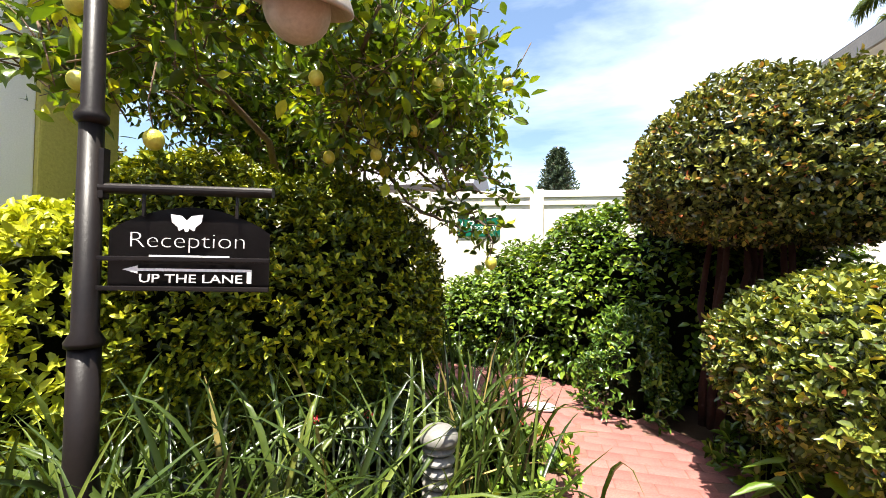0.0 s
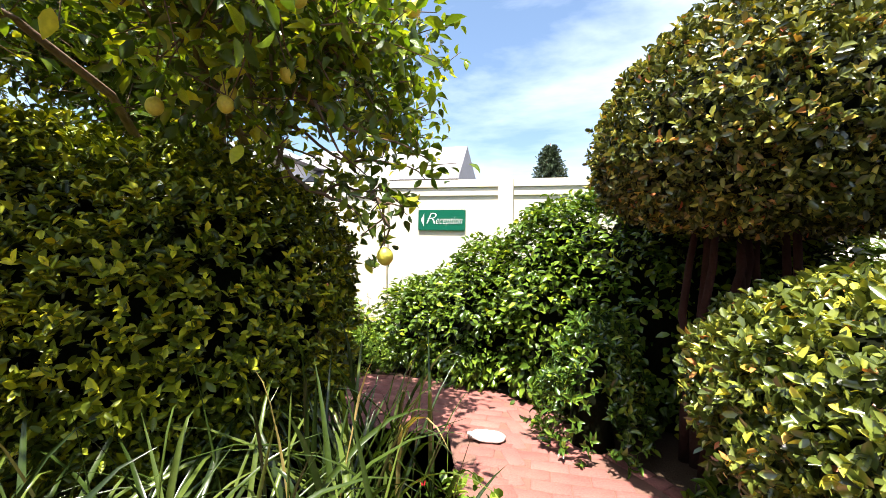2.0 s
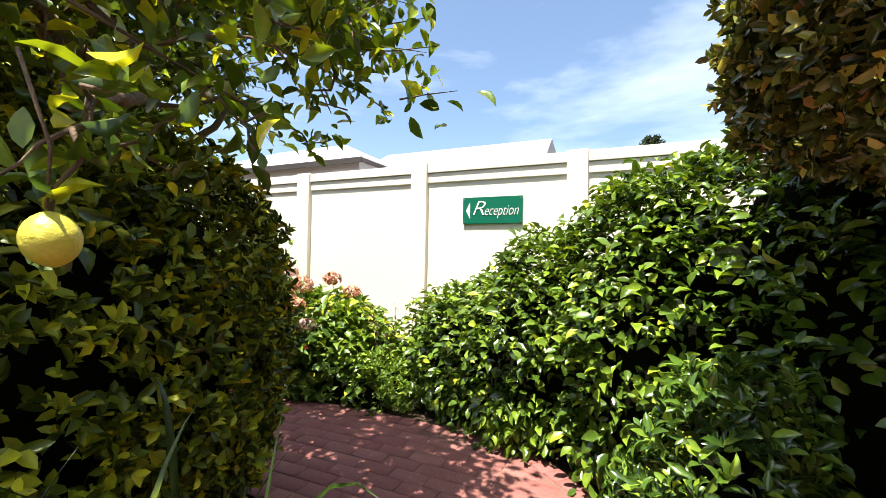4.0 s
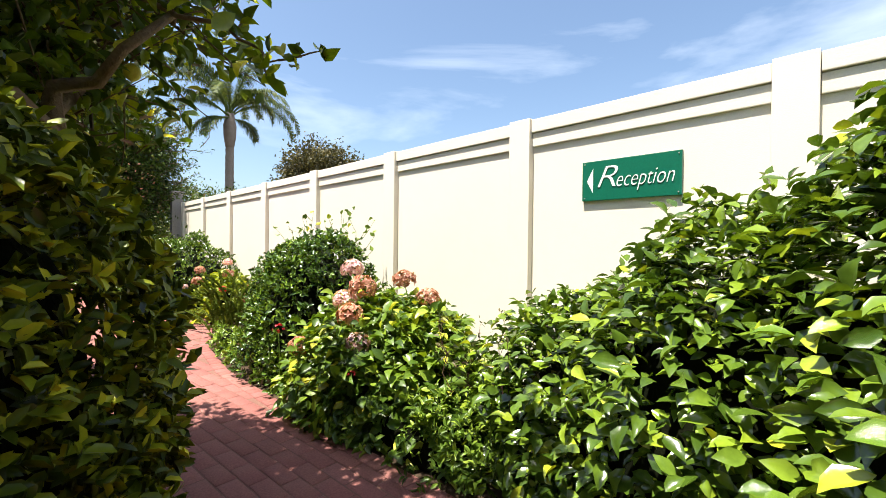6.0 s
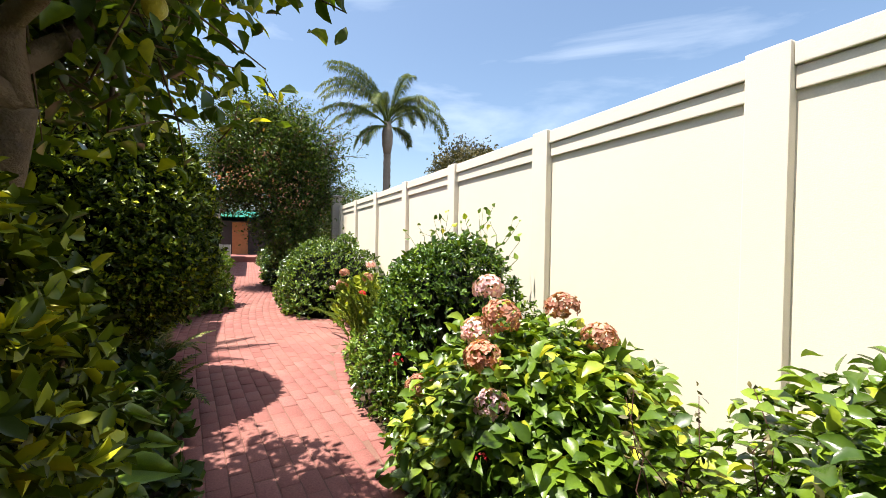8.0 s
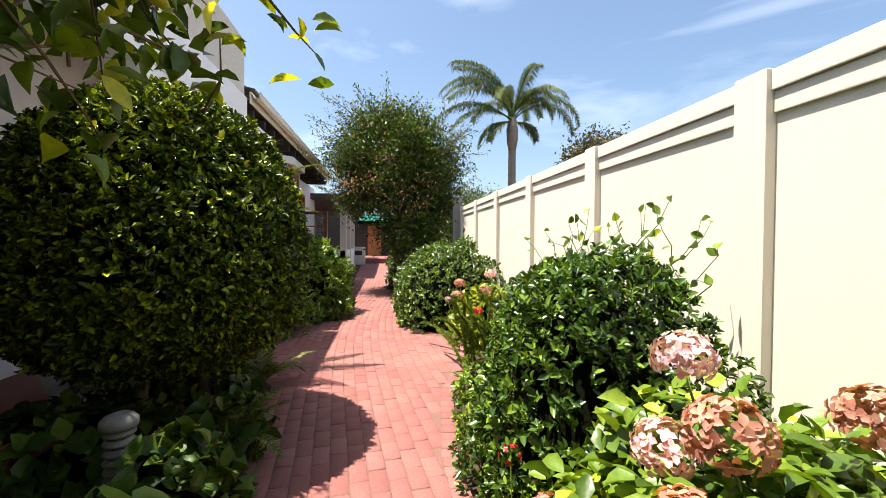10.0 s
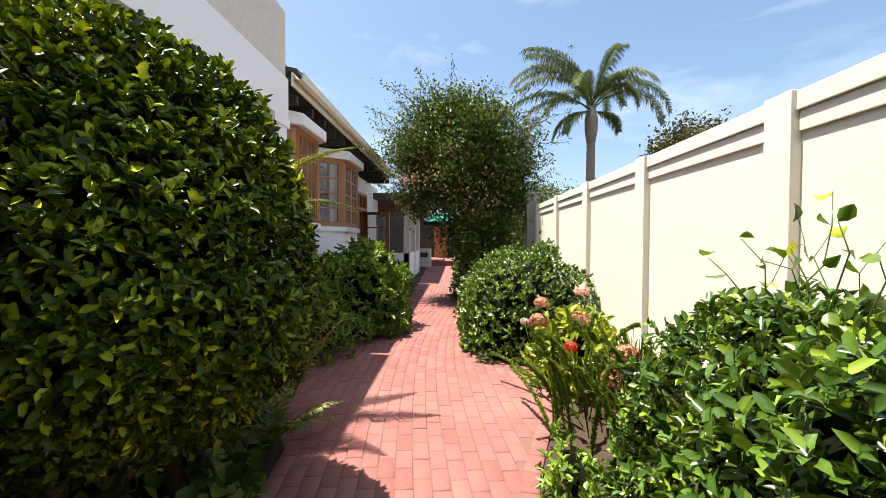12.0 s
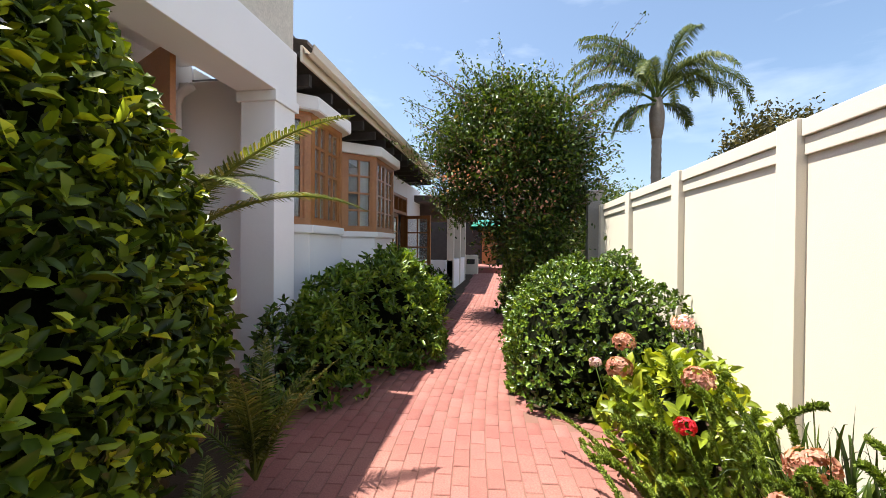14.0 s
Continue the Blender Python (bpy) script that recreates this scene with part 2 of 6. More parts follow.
L_HYD1 = leafy("hydrangea_leaf", [(0.0, (0.101, 0.187, 0.017)), (0.7, (0.183, 0.296, 0.023)), (1.0, (0.440, 0.452, 0.042))], 0.4, 0.32, True)
L_LIME = leafy("lime_leaves", [(0.0, (0.151, 0.228, 0.016)), (0.6, (0.257, 0.326, 0.019)), (1.0, (0.348, 0.375, 0.027))], 0.45, 0.35)
L_DARK = leafy("glossy_shrub_leaves", [(0.0, (0.045, 0.101, 0.017)), (0.7, (0.091, 0.167, 0.023)), (1.0, (0.205, 0.296, 0.030))], 0.17, 0.15, spec=0.7)
L_SMALL = leafy("small_hedge_leaves", [(0.0, (0.055, 0.110, 0.014)), (0.7, (0.110, 0.190, 0.020)), (1.0, (0.22, 0.30, 0.032))], 0.26, 0.15, spec=0.7)
L_LEMON = leafy("lemon_leaves", [(0.0, (0.060, 0.110, 0.012)), (0.6, (0.117, 0.188, 0.016)), (0.88, (0.260, 0.330, 0.018)), (1.0, (0.560, 0.540, 0.035))], 0.28, 0.42, spec=0.5)
L_LEMON1 = leafy("lemon_leaf", [(0.0, (0.059, 0.124, 0.011)), (0.7, (0.118, 0.207, 0.014)), (1.0, (0.380, 0.442, 0.027))], 0.3, 0.58, True, spec=0.35)
L_LIGHT = leafy("light_shrub_leaves", [(0.0, (0.085, 0.160, 0.020)), (0.6, (0.155, 0.260, 0.030)), (1.0, (0.26, 0.34, 0.05))], 0.33, 0.3, spec=0.35)
L_BLADE = leafy("strap_leaves", [(0.0, (0.026, 0.048, 0.010)), (0.6, (0.052, 0.084, 0.016)), (0.93, (0.115, 0.150, 0.03)), (1.0, (0.40, 0.29, 0.12))], 0.27, 0.22, spec=0.45)
L_FERN = leafy("fern_leaves", [(0.0, (0.075, 0.110, 0.020)), (0.7, (0.150, 0.180, 0.040)), (1.0, (0.30, 0.27, 0.08))], 0.45, 0.3, spec=0.22)
L_FOX = leafy("foxtail_needles", [(0.0, (0.13, 0.20, 0.03)), (0.7, (0.22, 0.30, 0.05)), (1.0, (0.206, 0.282, 0.032))], 0.45, 0.3, spec=0.22)
L_TREE = leafy("garden_tree_leaves", [(0.0, (0.041, 0.085, 0.016)), (0.6, (0.075, 0.131, 0.019)), (0.97, (0.136, 0.180, 0.032)), (1.0, (0.26, 0.13, 0.065))], 0.38, 0.25, spec=0.22)
L_PALM = leafy("palm_leaflets", [(0.0, (0.055, 0.096, 0.020)), (0.7, (0.098, 0.144, 0.027)), (1.0, (0.207, 0.216, 0.054))], 0.6, 0.25, spec=0.25)
L_FAR = leafy("far_tree_leaves", [(0.0, (0.05, 0.055, 0.018)), (0.6, (0.09, 0.085, 0.025)), (1.0, (0.15, 0.12, 0.04))], 0.6, 0.2)
L_PINE = leafy("pine_needles", [(0.0, (0.034, 0.060, 0.032)), (1.0, (0.067, 0.102, 0.050))], 0.6, 0.1)
L_PINK = leafy("pink_petals", [(0.0, (0.62, 0.30, 0.40)), (0.6, (0.72, 0.45, 0.52)), (1.0, (0.86, 0.72, 0.72))], 0.6, 0.3, low=1.0)
L_DUSTY = leafy("dusty_petals", [(0.0, (0.360, 0.128, 0.093)), (0.5, (0.495, 0.216, 0.170)), (1.0, (0.558, 0.336, 0.238))], 0.65, 0.3, low=1.0)
L_RED = leafy("red_petals", [(0.0, (0.50, 0.012, 0.03)), (1.0, (0.68, 0.03, 0.06))], 0.5, 0.3, low=1.0)


# ---- building helpers ----
def mesh_of(name, verts, faces, material, smooth=False):
    me = bpy.data.meshes.new(name)
    me.from_pydata([tuple(v) for v in verts], [], [tuple(f) for f in faces])
    me.materials.append(material)
    if smooth:
        me.polygons.foreach_set("use_smooth", [True] * len(me.polygons))
    me.update()
    return me


def put(name, me, parent=None, label=""):
    ob = new(name, me)
    if parent:
        ob.parent = parent
    if label:
        ob["label"] = label
    return ob


def part(name, bm, material, parent=None, label="", smooth=False):
    me = bpy.data.meshes.new(name)
    bmesh.ops.recalc_face_normals(bm, faces=bm.faces)
    bm.to_mesh(me)
    bm.free()
    me.materials.append(material)
    if smooth:
        me.polygons.foreach_set("use_smooth", [True] * len(me.polygons))
    return put(name, me, parent, label)


def thing(name, label, category, group="", kind="", at=(0, 0, 0)):
    ob = new(name)
    ob.empty_display_size = 0.1
    ob.location = at
    return tagged(ob, label, category, group, kind)


def box(bm, x0, y0, z0, x1, y1, z1, bevel=0.0, m=None):
    r = bmesh.ops.create_cube(bm, size=1)
    vs = r["verts"]
    for v in vs:
        v.co = Vector((x0 + (v.co.x + 0.5) * (x1 - x0), y0 + (v.co.y + 0.5) * (y1 - y0), z0 + (v.co.z + 0.5) * (z1 - z0)))
        if m is not None:
            v.co = m @ v.co
    if bevel:
        es = list({e for v in vs for e in v.link_edges})
        bmesh.ops.bevel(bm, geom=es, offset=bevel, segments=2, affect='EDGES', profile=0.7)


def box_part(name, dims, material, parent=None, label="", bevel=0.004, m=None):
    bm = bmesh.new()
    box(bm, *dims, bevel=bevel, m=m)
    return part(name, bm, material, parent, label)


def lathe(bm, profile, seg=20, at=(0, 0, 0)):
    rings = []
    for r, z in profile:
        rings.append([bm.verts.new((at[0] + r * math.cos(2 * math.pi * i / seg), at[1] + r * math.sin(2 * math.pi * i / seg), at[2] + z)) for i in range(seg)])
    for a, b in zip(rings, rings[1:]):
        for i in range(seg):
            bm.faces.new((a[i], a[(i + 1) % seg], b[(i + 1) % seg], b[i]))
    bm.faces.new(rings[0][::-1])
    bm.faces.new(rings[-1])


def tube_data(points, radii, seg=8):
    pts = [Vector(p) for p in points]
    verts, faces = [], []
    side = None
    for i, p in enumerate(pts):
        d = (pts[min(i + 1, len(pts) - 1)] - pts[max(i - 1, 0)]).normalized()
        if side is None:
            side = d.orthogonal().normalized()
        side = (side - d * side.dot(d)).normalized()
        up = d.cross(side)
        for k in range(seg):
            a = 2 * math.pi * k / seg
            verts.append(p + (side * math.cos(a) + up * math.sin(a)) * radii[i])
    for i in range(len(pts) - 1):
        for k in range(seg):
            faces.append((i * seg + k, i * seg + (k + 1) % seg, (i + 1) * seg + (k + 1) % seg, (i + 1) * seg + k))
    faces.append(tuple(range(seg))[::-1])
    faces.append(tuple(range((len(pts) - 1) * seg, len(pts) * seg)))
    return verts, faces


def tubes(name, list_of, material, parent=None, label="", seg=7):
    V, F = [], []
    for pts, radii in list_of:
        v, f = tube_data(pts, radii, seg)
        o = len(V)
        V += v
        F += [tuple(i + o for i in q) for q in f]
    return put(name, mesh_of(name, V, F, material, True), parent, label)


# ---- foliage helpers: all work on arrays of points and directions ----
LEAF = np.array([(0, 0, 0), (0.2, -0.34, 0.09), (0.2, 0, -0.01), (0.2, 0.34, 0.09), (0.5, -0.5, 0.13), (0.5, 0, -0.02), (0.5, 0.5, 0.13), (0.8, -0.28, 0.03), (0.8, 0, -0.08), (0.8, 0.28, 0.03), (1.0, 0, -0.17)])
LEAF_F = [(0, 1, 2), (0, 2, 3), (1, 4, 5, 2), (2, 5, 6, 3), (4, 7, 8, 5), (5, 8, 9, 6), (7, 10, 8), (8, 10, 9)]
SIMPLE = np.array([(0, 0, 0), (0.28, -0.42, 0.14), (0.72, -0.38, 0.09), (1.0, 0, -0.12), (0.72, 0.38, 0.09), (0.28, 0.42, 0.14)])
SIMPLE_F = [(0, 1, 2, 3), (0, 3, 4, 5)]


def unit(v):
    return v / np.maximum(np.linalg.norm(v, axis=-1, keepdims=True), 1e-9)


def array_mesh(name, verts, faces, material, smooth=False):
    me = bpy.data.meshes.new(name)
    me.vertices.add(len(verts))
    me.vertices.foreach_set("co", np.asarray(verts, np.float32).ravel())
    counts = np.array([len(f) for f in faces[0]])
    tmpl = np.concatenate([np.array(f) for f in faces[0]])
    offs = np.asarray(faces[1])
    loops = (tmpl[None, :] + offs[:, None]).ravel().astype(np.int32)
    totals = np.tile(counts, len(offs)).astype(np.int32)
    starts = np.concatenate([[0], np.cumsum(totals)[:-1]]).astype(np.int32)
    me.loops.add(len(loops))
    me.loops.foreach_set("vertex_index", loops)
    me.polygons.add(len(totals))
    me.polygons.foreach_set("loop_start", starts)
    me.polygons.foreach_set("loop_total", totals)
    me.materials.append(material)
    me.update(calc_edges=True)
    if smooth:
        me.polygons.foreach_set("use_smooth", [True] * len(totals))
    return me


def leaf_frames(normals, rng, lift=0.5, tumble=0.5):
    """Blade directions: leaves point outward and up from the surface, each turned by chance."""
    n = len(normals)
    rnd = unit(rng.normal(size=(n, 3)))
    side = unit(np.cross(normals, rnd))
    up = np.array([0, 0, 1.0])
    axis = unit(side * 0.9 + normals * lift * rng.uniform(0.2, 1.2, (n, 1)) + up * 0.25 + rng.normal(size=(n, 3)) * tumble * 0.4)
    face = unit(normals + up * 0.5 + rng.normal(size=(n, 3)) * tumble)
    face = unit(face - axis * np.sum(face * axis, axis=1, keepdims=True))
    return axis, face


def sprig_frames(P, N, rng, length, per=5, upward=0.55, scatter=0.4):
    """Turns surface points into sprigs: each carries a few blades set round a shoot that grows outward and up."""
    shoot = unit(N * 0.75 + np.array([0, 0, upward]) + rng.normal(size=P.shape) * scatter)
    side = unit(np.cross(shoot, rng.normal(size=P.shape)))
    oth = np.cross(shoot, side)
    pts, axes, faces = [], [], []
    for k in range(per):
        ang = rng.uniform(0, 6.283, (len(P), 1)) * 0.35 + k * 2.4
        rad = side * np.cos(ang) + oth * np.sin(ang)
        open_ = rng.uniform(0.7, 1.9, (len(P), 1)) * (1.25 - 0.16 * k)
        a = unit(shoot + rad * open_)
        f = unit(shoot * open_ - rad)
        pts.append(P + shoot * (length * (0.16 * k - 0.2)))
        axes.append(a)
        faces.append(unit(f - a * np.sum(f * a, axis=1, keepdims=True)))
    return np.concatenate(pts), np.concatenate(axes), np.concatenate(faces)


def leaves_mesh(name, pts, axis, face, length, width, material, rng, simple=False, vary=0.35):
    t, f = (SIMPLE, SIMPLE_F) if simple else (LEAF, LEAF_F)
    n = len(pts)
    side = np.cross(face, axis)
    L = (length * rng.uniform(1 - vary, 1 + vary, n))[:, None, None]
    W = L * width / 1.0
    curl = rng.uniform(0.3, 1.8, (n, 1, 1))
    v = pts[:, None, :] + axis[:, None, :] * (t[None, :, 0:1] * L) + side[:, None, :] * (t[None, :, 1:2] * W) + face[:, None, :] * (t[None, :, 2:3] * L * curl)
    return array_mesh(name, v.reshape(-1, 3), (f, np.arange(n) * len(t)), material, not simple)


def dome_points(c, r, up, down, power, n, rng, rough=0.04, zmin=None):
    """Points and normals on a clipped-shrub shape: a rounded box of radii r, rising up above and down below its middle."""
    d = unit(rng.normal(size=(n, 3)))
    a = np.abs(d)
    k = (a[:, 0] ** power + a[:, 1] ** power + a[:, 2] ** power) ** (-1.0 / power)
    p = d * k[:, None]
    hz = np.where(p[:, 2] > 0, up, down)
    nrm = np.sign(p) * np.abs(p) ** (power - 1)
    s = np.stack([np.full(n, r[0]), np.full(n, r[1]), hz], axis=1)
    nrm = unit(nrm / s)
    q = p * s
    wob = np.sin(q[:, 0] * 5.1 + c[0]) * np.sin(q[:, 1] * 4.3 + c[1]) * np.sin(q[:, 2] * 4.7 + 1.3)
    q = q + nrm * (wob[:, None] * rough)
    q = q + np.array(c)
    if zmin is not None:
        keep = q[:, 2] > zmin
        q, nrm = q[keep], nrm[keep]
    return q, nrm


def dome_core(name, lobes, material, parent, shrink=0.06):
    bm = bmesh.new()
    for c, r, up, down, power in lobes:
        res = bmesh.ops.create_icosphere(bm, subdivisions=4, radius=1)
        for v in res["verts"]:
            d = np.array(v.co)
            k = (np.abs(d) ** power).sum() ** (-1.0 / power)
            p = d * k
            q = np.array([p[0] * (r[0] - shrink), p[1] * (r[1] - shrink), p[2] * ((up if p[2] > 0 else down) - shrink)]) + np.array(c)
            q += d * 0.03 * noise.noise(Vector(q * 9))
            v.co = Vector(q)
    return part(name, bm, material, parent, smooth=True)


def inside(p, lobe, grow=0.0):
    c, r, up, down, power = lobe
    q = p - np.array(c)
    h = np.where(q[:, 2] > 0, up, down)
    return (np.abs(q[:, 0] / (r[0] + grow)) ** power + np.abs(q[:, 1] / (r[1] + grow)) ** power + np.abs(q[:, 2] / (h + grow)) ** power) < 1


def shrub(name, label, category, lobes, n, length, width, material, seed, depth=0.07, rough=0.04, lift=0.5, tumble=0.5, zmin=0.02,
          simple=False, single=None, singles=0, window=None, group="", core=0.04, trunk=None, per=5, droop=False):
    """A clipped or natural shrub: a near-black solid core for the shade between leaves, blades all over. Some blades in
    the stretch named by window are pieces of their own.
    """
    rng = np.random.default_rng(seed)
    base = lobes[0][0]
    ob = thing(name, label, category, group)
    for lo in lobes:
        dome_core("core", [lo], M_CORE_SHADE, ob, depth + core + 0.07)
    if trunk:
        tubes("stem", trunk, M_BARK, ob)
    areas = [lo[1][0] * lo[1][1] + (lo[1][0] + lo[1][1]) * (lo[2] + lo[3]) / 2 for lo in lobes]
    n = int(n)
    P, N = [], []
    for i, lo in enumerate(lobes):
        p, q = dome_points(*lo[:5], int(n / per * areas[i] / sum(areas)), rng, rough, zmin)
        ok = np.ones(len(p), bool)
        for j, other in enumerate(lobes):
            if j != i:
                ok &= ~inside(p, other, -0.03)
        P.append(p[ok])
        N.append(q[ok])
    P, N = np.concatenate(P), np.concatenate(N)
    hollow = 0.5 + 0.5 * np.sin(P[:, :1] * 23 + 3 * np.sin(P[:, 2:] * 11)) * np.sin(P[:, 1:2] * 21 + 2) * np.sin(P[:, 2:] * 25 + 1)
    P = P - N * ((0.5 * rng.uniform(-0.5, 1, (len(P), 1)) + 0.75 * hollow) * depth)
    inner = rng.permutation(len(P))[:len(P) * (4 if droop else 2) // 12]
    P, N = np.concatenate([P, P[inner] - N[inner] * 0.08]), np.concatenate([N, N[inner]])
    if droop:
        P, N = np.repeat(P, per, axis=0), np.repeat(N, per, axis=0)
        P = P + rng.normal(size=P.shape) * length * 0.55
        spin = rng.normal(size=P.shape)
        A = unit(N * 0.55 + unit(spin) * np.array([0.85, 0.85, 0.35]) + np.array([0, 0, -0.28]))
        Fc = unit(np.array([0, 0, 0.75]) + N * 0.6 + rng.normal(size=P.shape) * 0.38)
        Fc = unit(Fc - A * np.sum(Fc * A, axis=1, keepdims=True))
    else:
        P, A, Fc = sprig_frames(P, N, rng, length, per, 0.3 + 0.35 * lift, 0.15 + 0.45 * tumble)
    mask = np.zeros(len(P), bool)
    if singles:
        x0, y0, z0, x1, y1, z1 = window
        cand = np.where((P[:, 0] > x0) & (P[:, 0] < x1) & (P[:, 1] > y0) & (P[:, 1] < y1) & (P[:, 2] > z0) & (P[:, 2] < z1))[0]
        mask[rng.permutation(cand)[:singles]] = True
    put("foliage", leaves_mesh("foliage", P[~mask], A[~mask], Fc[~mask], length, width, material, rng, simple), ob)["kind"] = "stuff"
    if singles:
        single_leaves(ob, P[mask], A[mask], Fc[mask], length, width, single, rng)
    return ob


def single_leaves(ob, P, A, Fc, length, width, material, rng):
    me = array_mesh("leaf", LEAF * np.array([1, width, 1]), (LEAF_F, np.array([0])), material, True)
    for p, a, f in zip(P, A, Fc):
        s = length * rng.uniform(0.7, 1.3)
        side = np.cross(f, a)
        o = put("leaf", me, ob)
        o.matrix_local = Matrix([[a[i] * s, side[i] * s, f[i] * s, p[i]] for i in range(3)] + [[0, 0, 0, 1]])


def ribbons(name, roots, tips, sag, width, material, parent, rng, label="", seg=6, fold=0.25):
    """Strap leaves from root to tip, arching over, tapered and slightly folded."""
    n = len(roots)
    roots, tips = np.asarray(roots, float), np.asarray(tips, float)
    t = np.linspace(0, 1, seg + 1)
    line = roots[:, None, :] + (tips - roots)[:, None, :] * t[None, :, None]
    line[:, :, 2] += np.asarray(sag)[:, None] * (4 * t * (1 - t))[None, :] * 1.0
    d = unit(np.gradient(line, axis=1))
    side = unit(np.cross(d, np.array([0, 0, 1.0]) + rng.normal(size=(n, 1, 3)) * 0.35))
    up = np.cross(side, d)
    prof = np.array([0.7 + 0.3 * min(1, x * 4) if x < 0.6 else max(0.03, (1 - x) / 0.4) for x in t])
    w = (width * rng.uniform(0.7, 1.2, n))[:, None, None] * prof[None, :, None]
    left = line + side * w * 0.5 + up * w * fold
    right = line - side * w * 0.5 + up * w * fold
    v = np.stack([left, line, right], axis=2).reshape(n, -1, 3)
    f = []
    for i in range(seg):
        a = 3 * i
        f += [(a, a + 1, a + 4, a + 3), (a + 1, a + 2, a + 5, a + 4)]
    return put(name, array_mesh(name, v.reshape(-1, 3), (f, np.arange(n) * 3 * (seg + 1)), material, True), parent, label)


def clump(name, label, category, areas, n, reach, height, width, material, seed, group="", sag=0.18):
    """Strap-leaf clumps: areas are (x, y, rx, ry)."""
    rng = np.random.default_rng(seed)
    ob = thing(name, label, category, group)
    R, T = [], []
    for x, y, rx, ry in areas:
        m = n // len(areas)
        cx = x + rng.normal(size=m) * rx * 0.5
        cy = y + rng.normal(size=m) * ry * 0.5
        az = rng.uniform(0, 2 * math.pi, m)
        out = reach * rng.uniform(0.15, 1.0, m)
        h = height * rng.uniform(0.6, 1.1, m) * (1.05 - 0.5 * out / reach)
        R.append(np.stack([cx, cy, np.zeros(m)], 1))
        T.append(np.stack([cx + np.cos(az) * out, cy + np.sin(az) * out, h], 1))
    R, T = np.concatenate(R), np.concatenate(T)
    keep = ~((T[:, 0] > 0.02) & (T[:, 1] < 2.6)) & ~((T[:, 1] > 2.55) & (T[:, 1] < 3.6)) & ~((T[:, 0] > -0.65) & (T[:, 1] < 0.75))
    R, T = R[keep], T[keep]
    S = sag * rng.uniform(0.2, 1.3, len(R))
    pick = rng.permutation(len(R))
    for k in pick[:140]:
        ribbons("blade", R[k:k + 1], T[k:k + 1], S[k:k + 1], width, material, ob, rng, seg=7)
    rest = pick[140:]
    ribbons("foliage", R[rest], T[rest], S[rest], width, material, ob, rng, seg=7)["kind"] = "stuff"
    return ob


def frond_mesh(name, length, droop, pairs, leaf_len, leaf_w, material, seed, vee=0.25, start=0.12, tip=0.35, hang=0.3):
    """One feathered frond along +x, curving down: a rib and pairs of leaflets."""
    rng = np.random.default_rng(seed)
    t = np.linspace(0, 1, 14)
    rib = np.stack([length * (t - 0.18 * droop * t ** 3), 0 * t, length * (0.42 * t - droop * t ** 2.2)], 1)
    V, F = tube_data(rib, [0.011 * length * (1.05 - x) + 0.002 for x in t], 5)
    V = [np.array(v) for v in V]
    for i in range(pairs):
        u = start + (1 - start) * (i + 0.5) / pairs
        p = np.array([np.interp(u, t, rib[:, k]) for k in range(3)])
        q = np.array([np.interp(min(1, u + 0.03), t, rib[:, k]) for k in range(3)])
        d = (q - p) / max(1e-6, np.linalg.norm(q - p))
        L = leaf_len * (math.sin(math.pi * min(1, 0.18 + u * 0.82)) ** 0.7 * (1 - tip * u)) * rng.uniform(0.85, 1.1)
        for s in (-1, 1):
            out = unit(d * 0.55 + np.array([0, s, vee]) + rng.normal(size=3) * 0.07)
            wv = d * leaf_w
            mid = p + out * L * 0.5
            end = p + out * L + np.array([0, 0, -hang * L])
            o = len(V)
            V += [p - wv * 0.4, p + wv * 0.4, mid + wv * 0.5, mid - wv * 0.5, end]
            F += [(o, o + 1, o + 2, o + 3), (o + 3, o + 2, o + 4)]
    return mesh_of(name, V, F, material)


def text_part(name, body, size, material, parent, m, extrude=0.0015, shear=0.0, stretch=1.0, width=None, thin=0.0):
    cu = bpy.data.curves.new(name, 'FONT')
    cu.body, cu.size, cu.align_x, cu.align_y, cu.extrude, cu.shear = body, size, 'CENTER', 'CENTER', extrude, shear
    cu.offset = -thin
    tmp = bpy.data.objects.new(name, cu)
    scene.collection.objects.link(tmp)
    bpy.context.view_layer.update()
    me = bpy.data.meshes.new_from_object(tmp.evaluated_get(bpy.context.evaluated_depsgraph_get()))
    bpy.data.objects.remove(tmp)
    xs = np.array([v.co.x for v in me.vertices])
    k = stretch if width is None else width / (xs.max() - xs.min())
    mid = (xs.max() + xs.min()) / 2
    for v in me.vertices:
        v.co.x = (v.co.x - mid) * k
    me.materials.clear()
    me.materials.append(material)
    ob = put(name, me, parent)
    ob.matrix_local = m
    return ob


def wander(a, b, n, amp, rng):
    a, b = np.array(a, float), np.array(b, float)
    t = np.linspace(0, 1, n)[:, None]
    p = a + (b - a) * t
    p[1:-1] += rng.normal(size=(n - 2, 3)) * amp
    return p


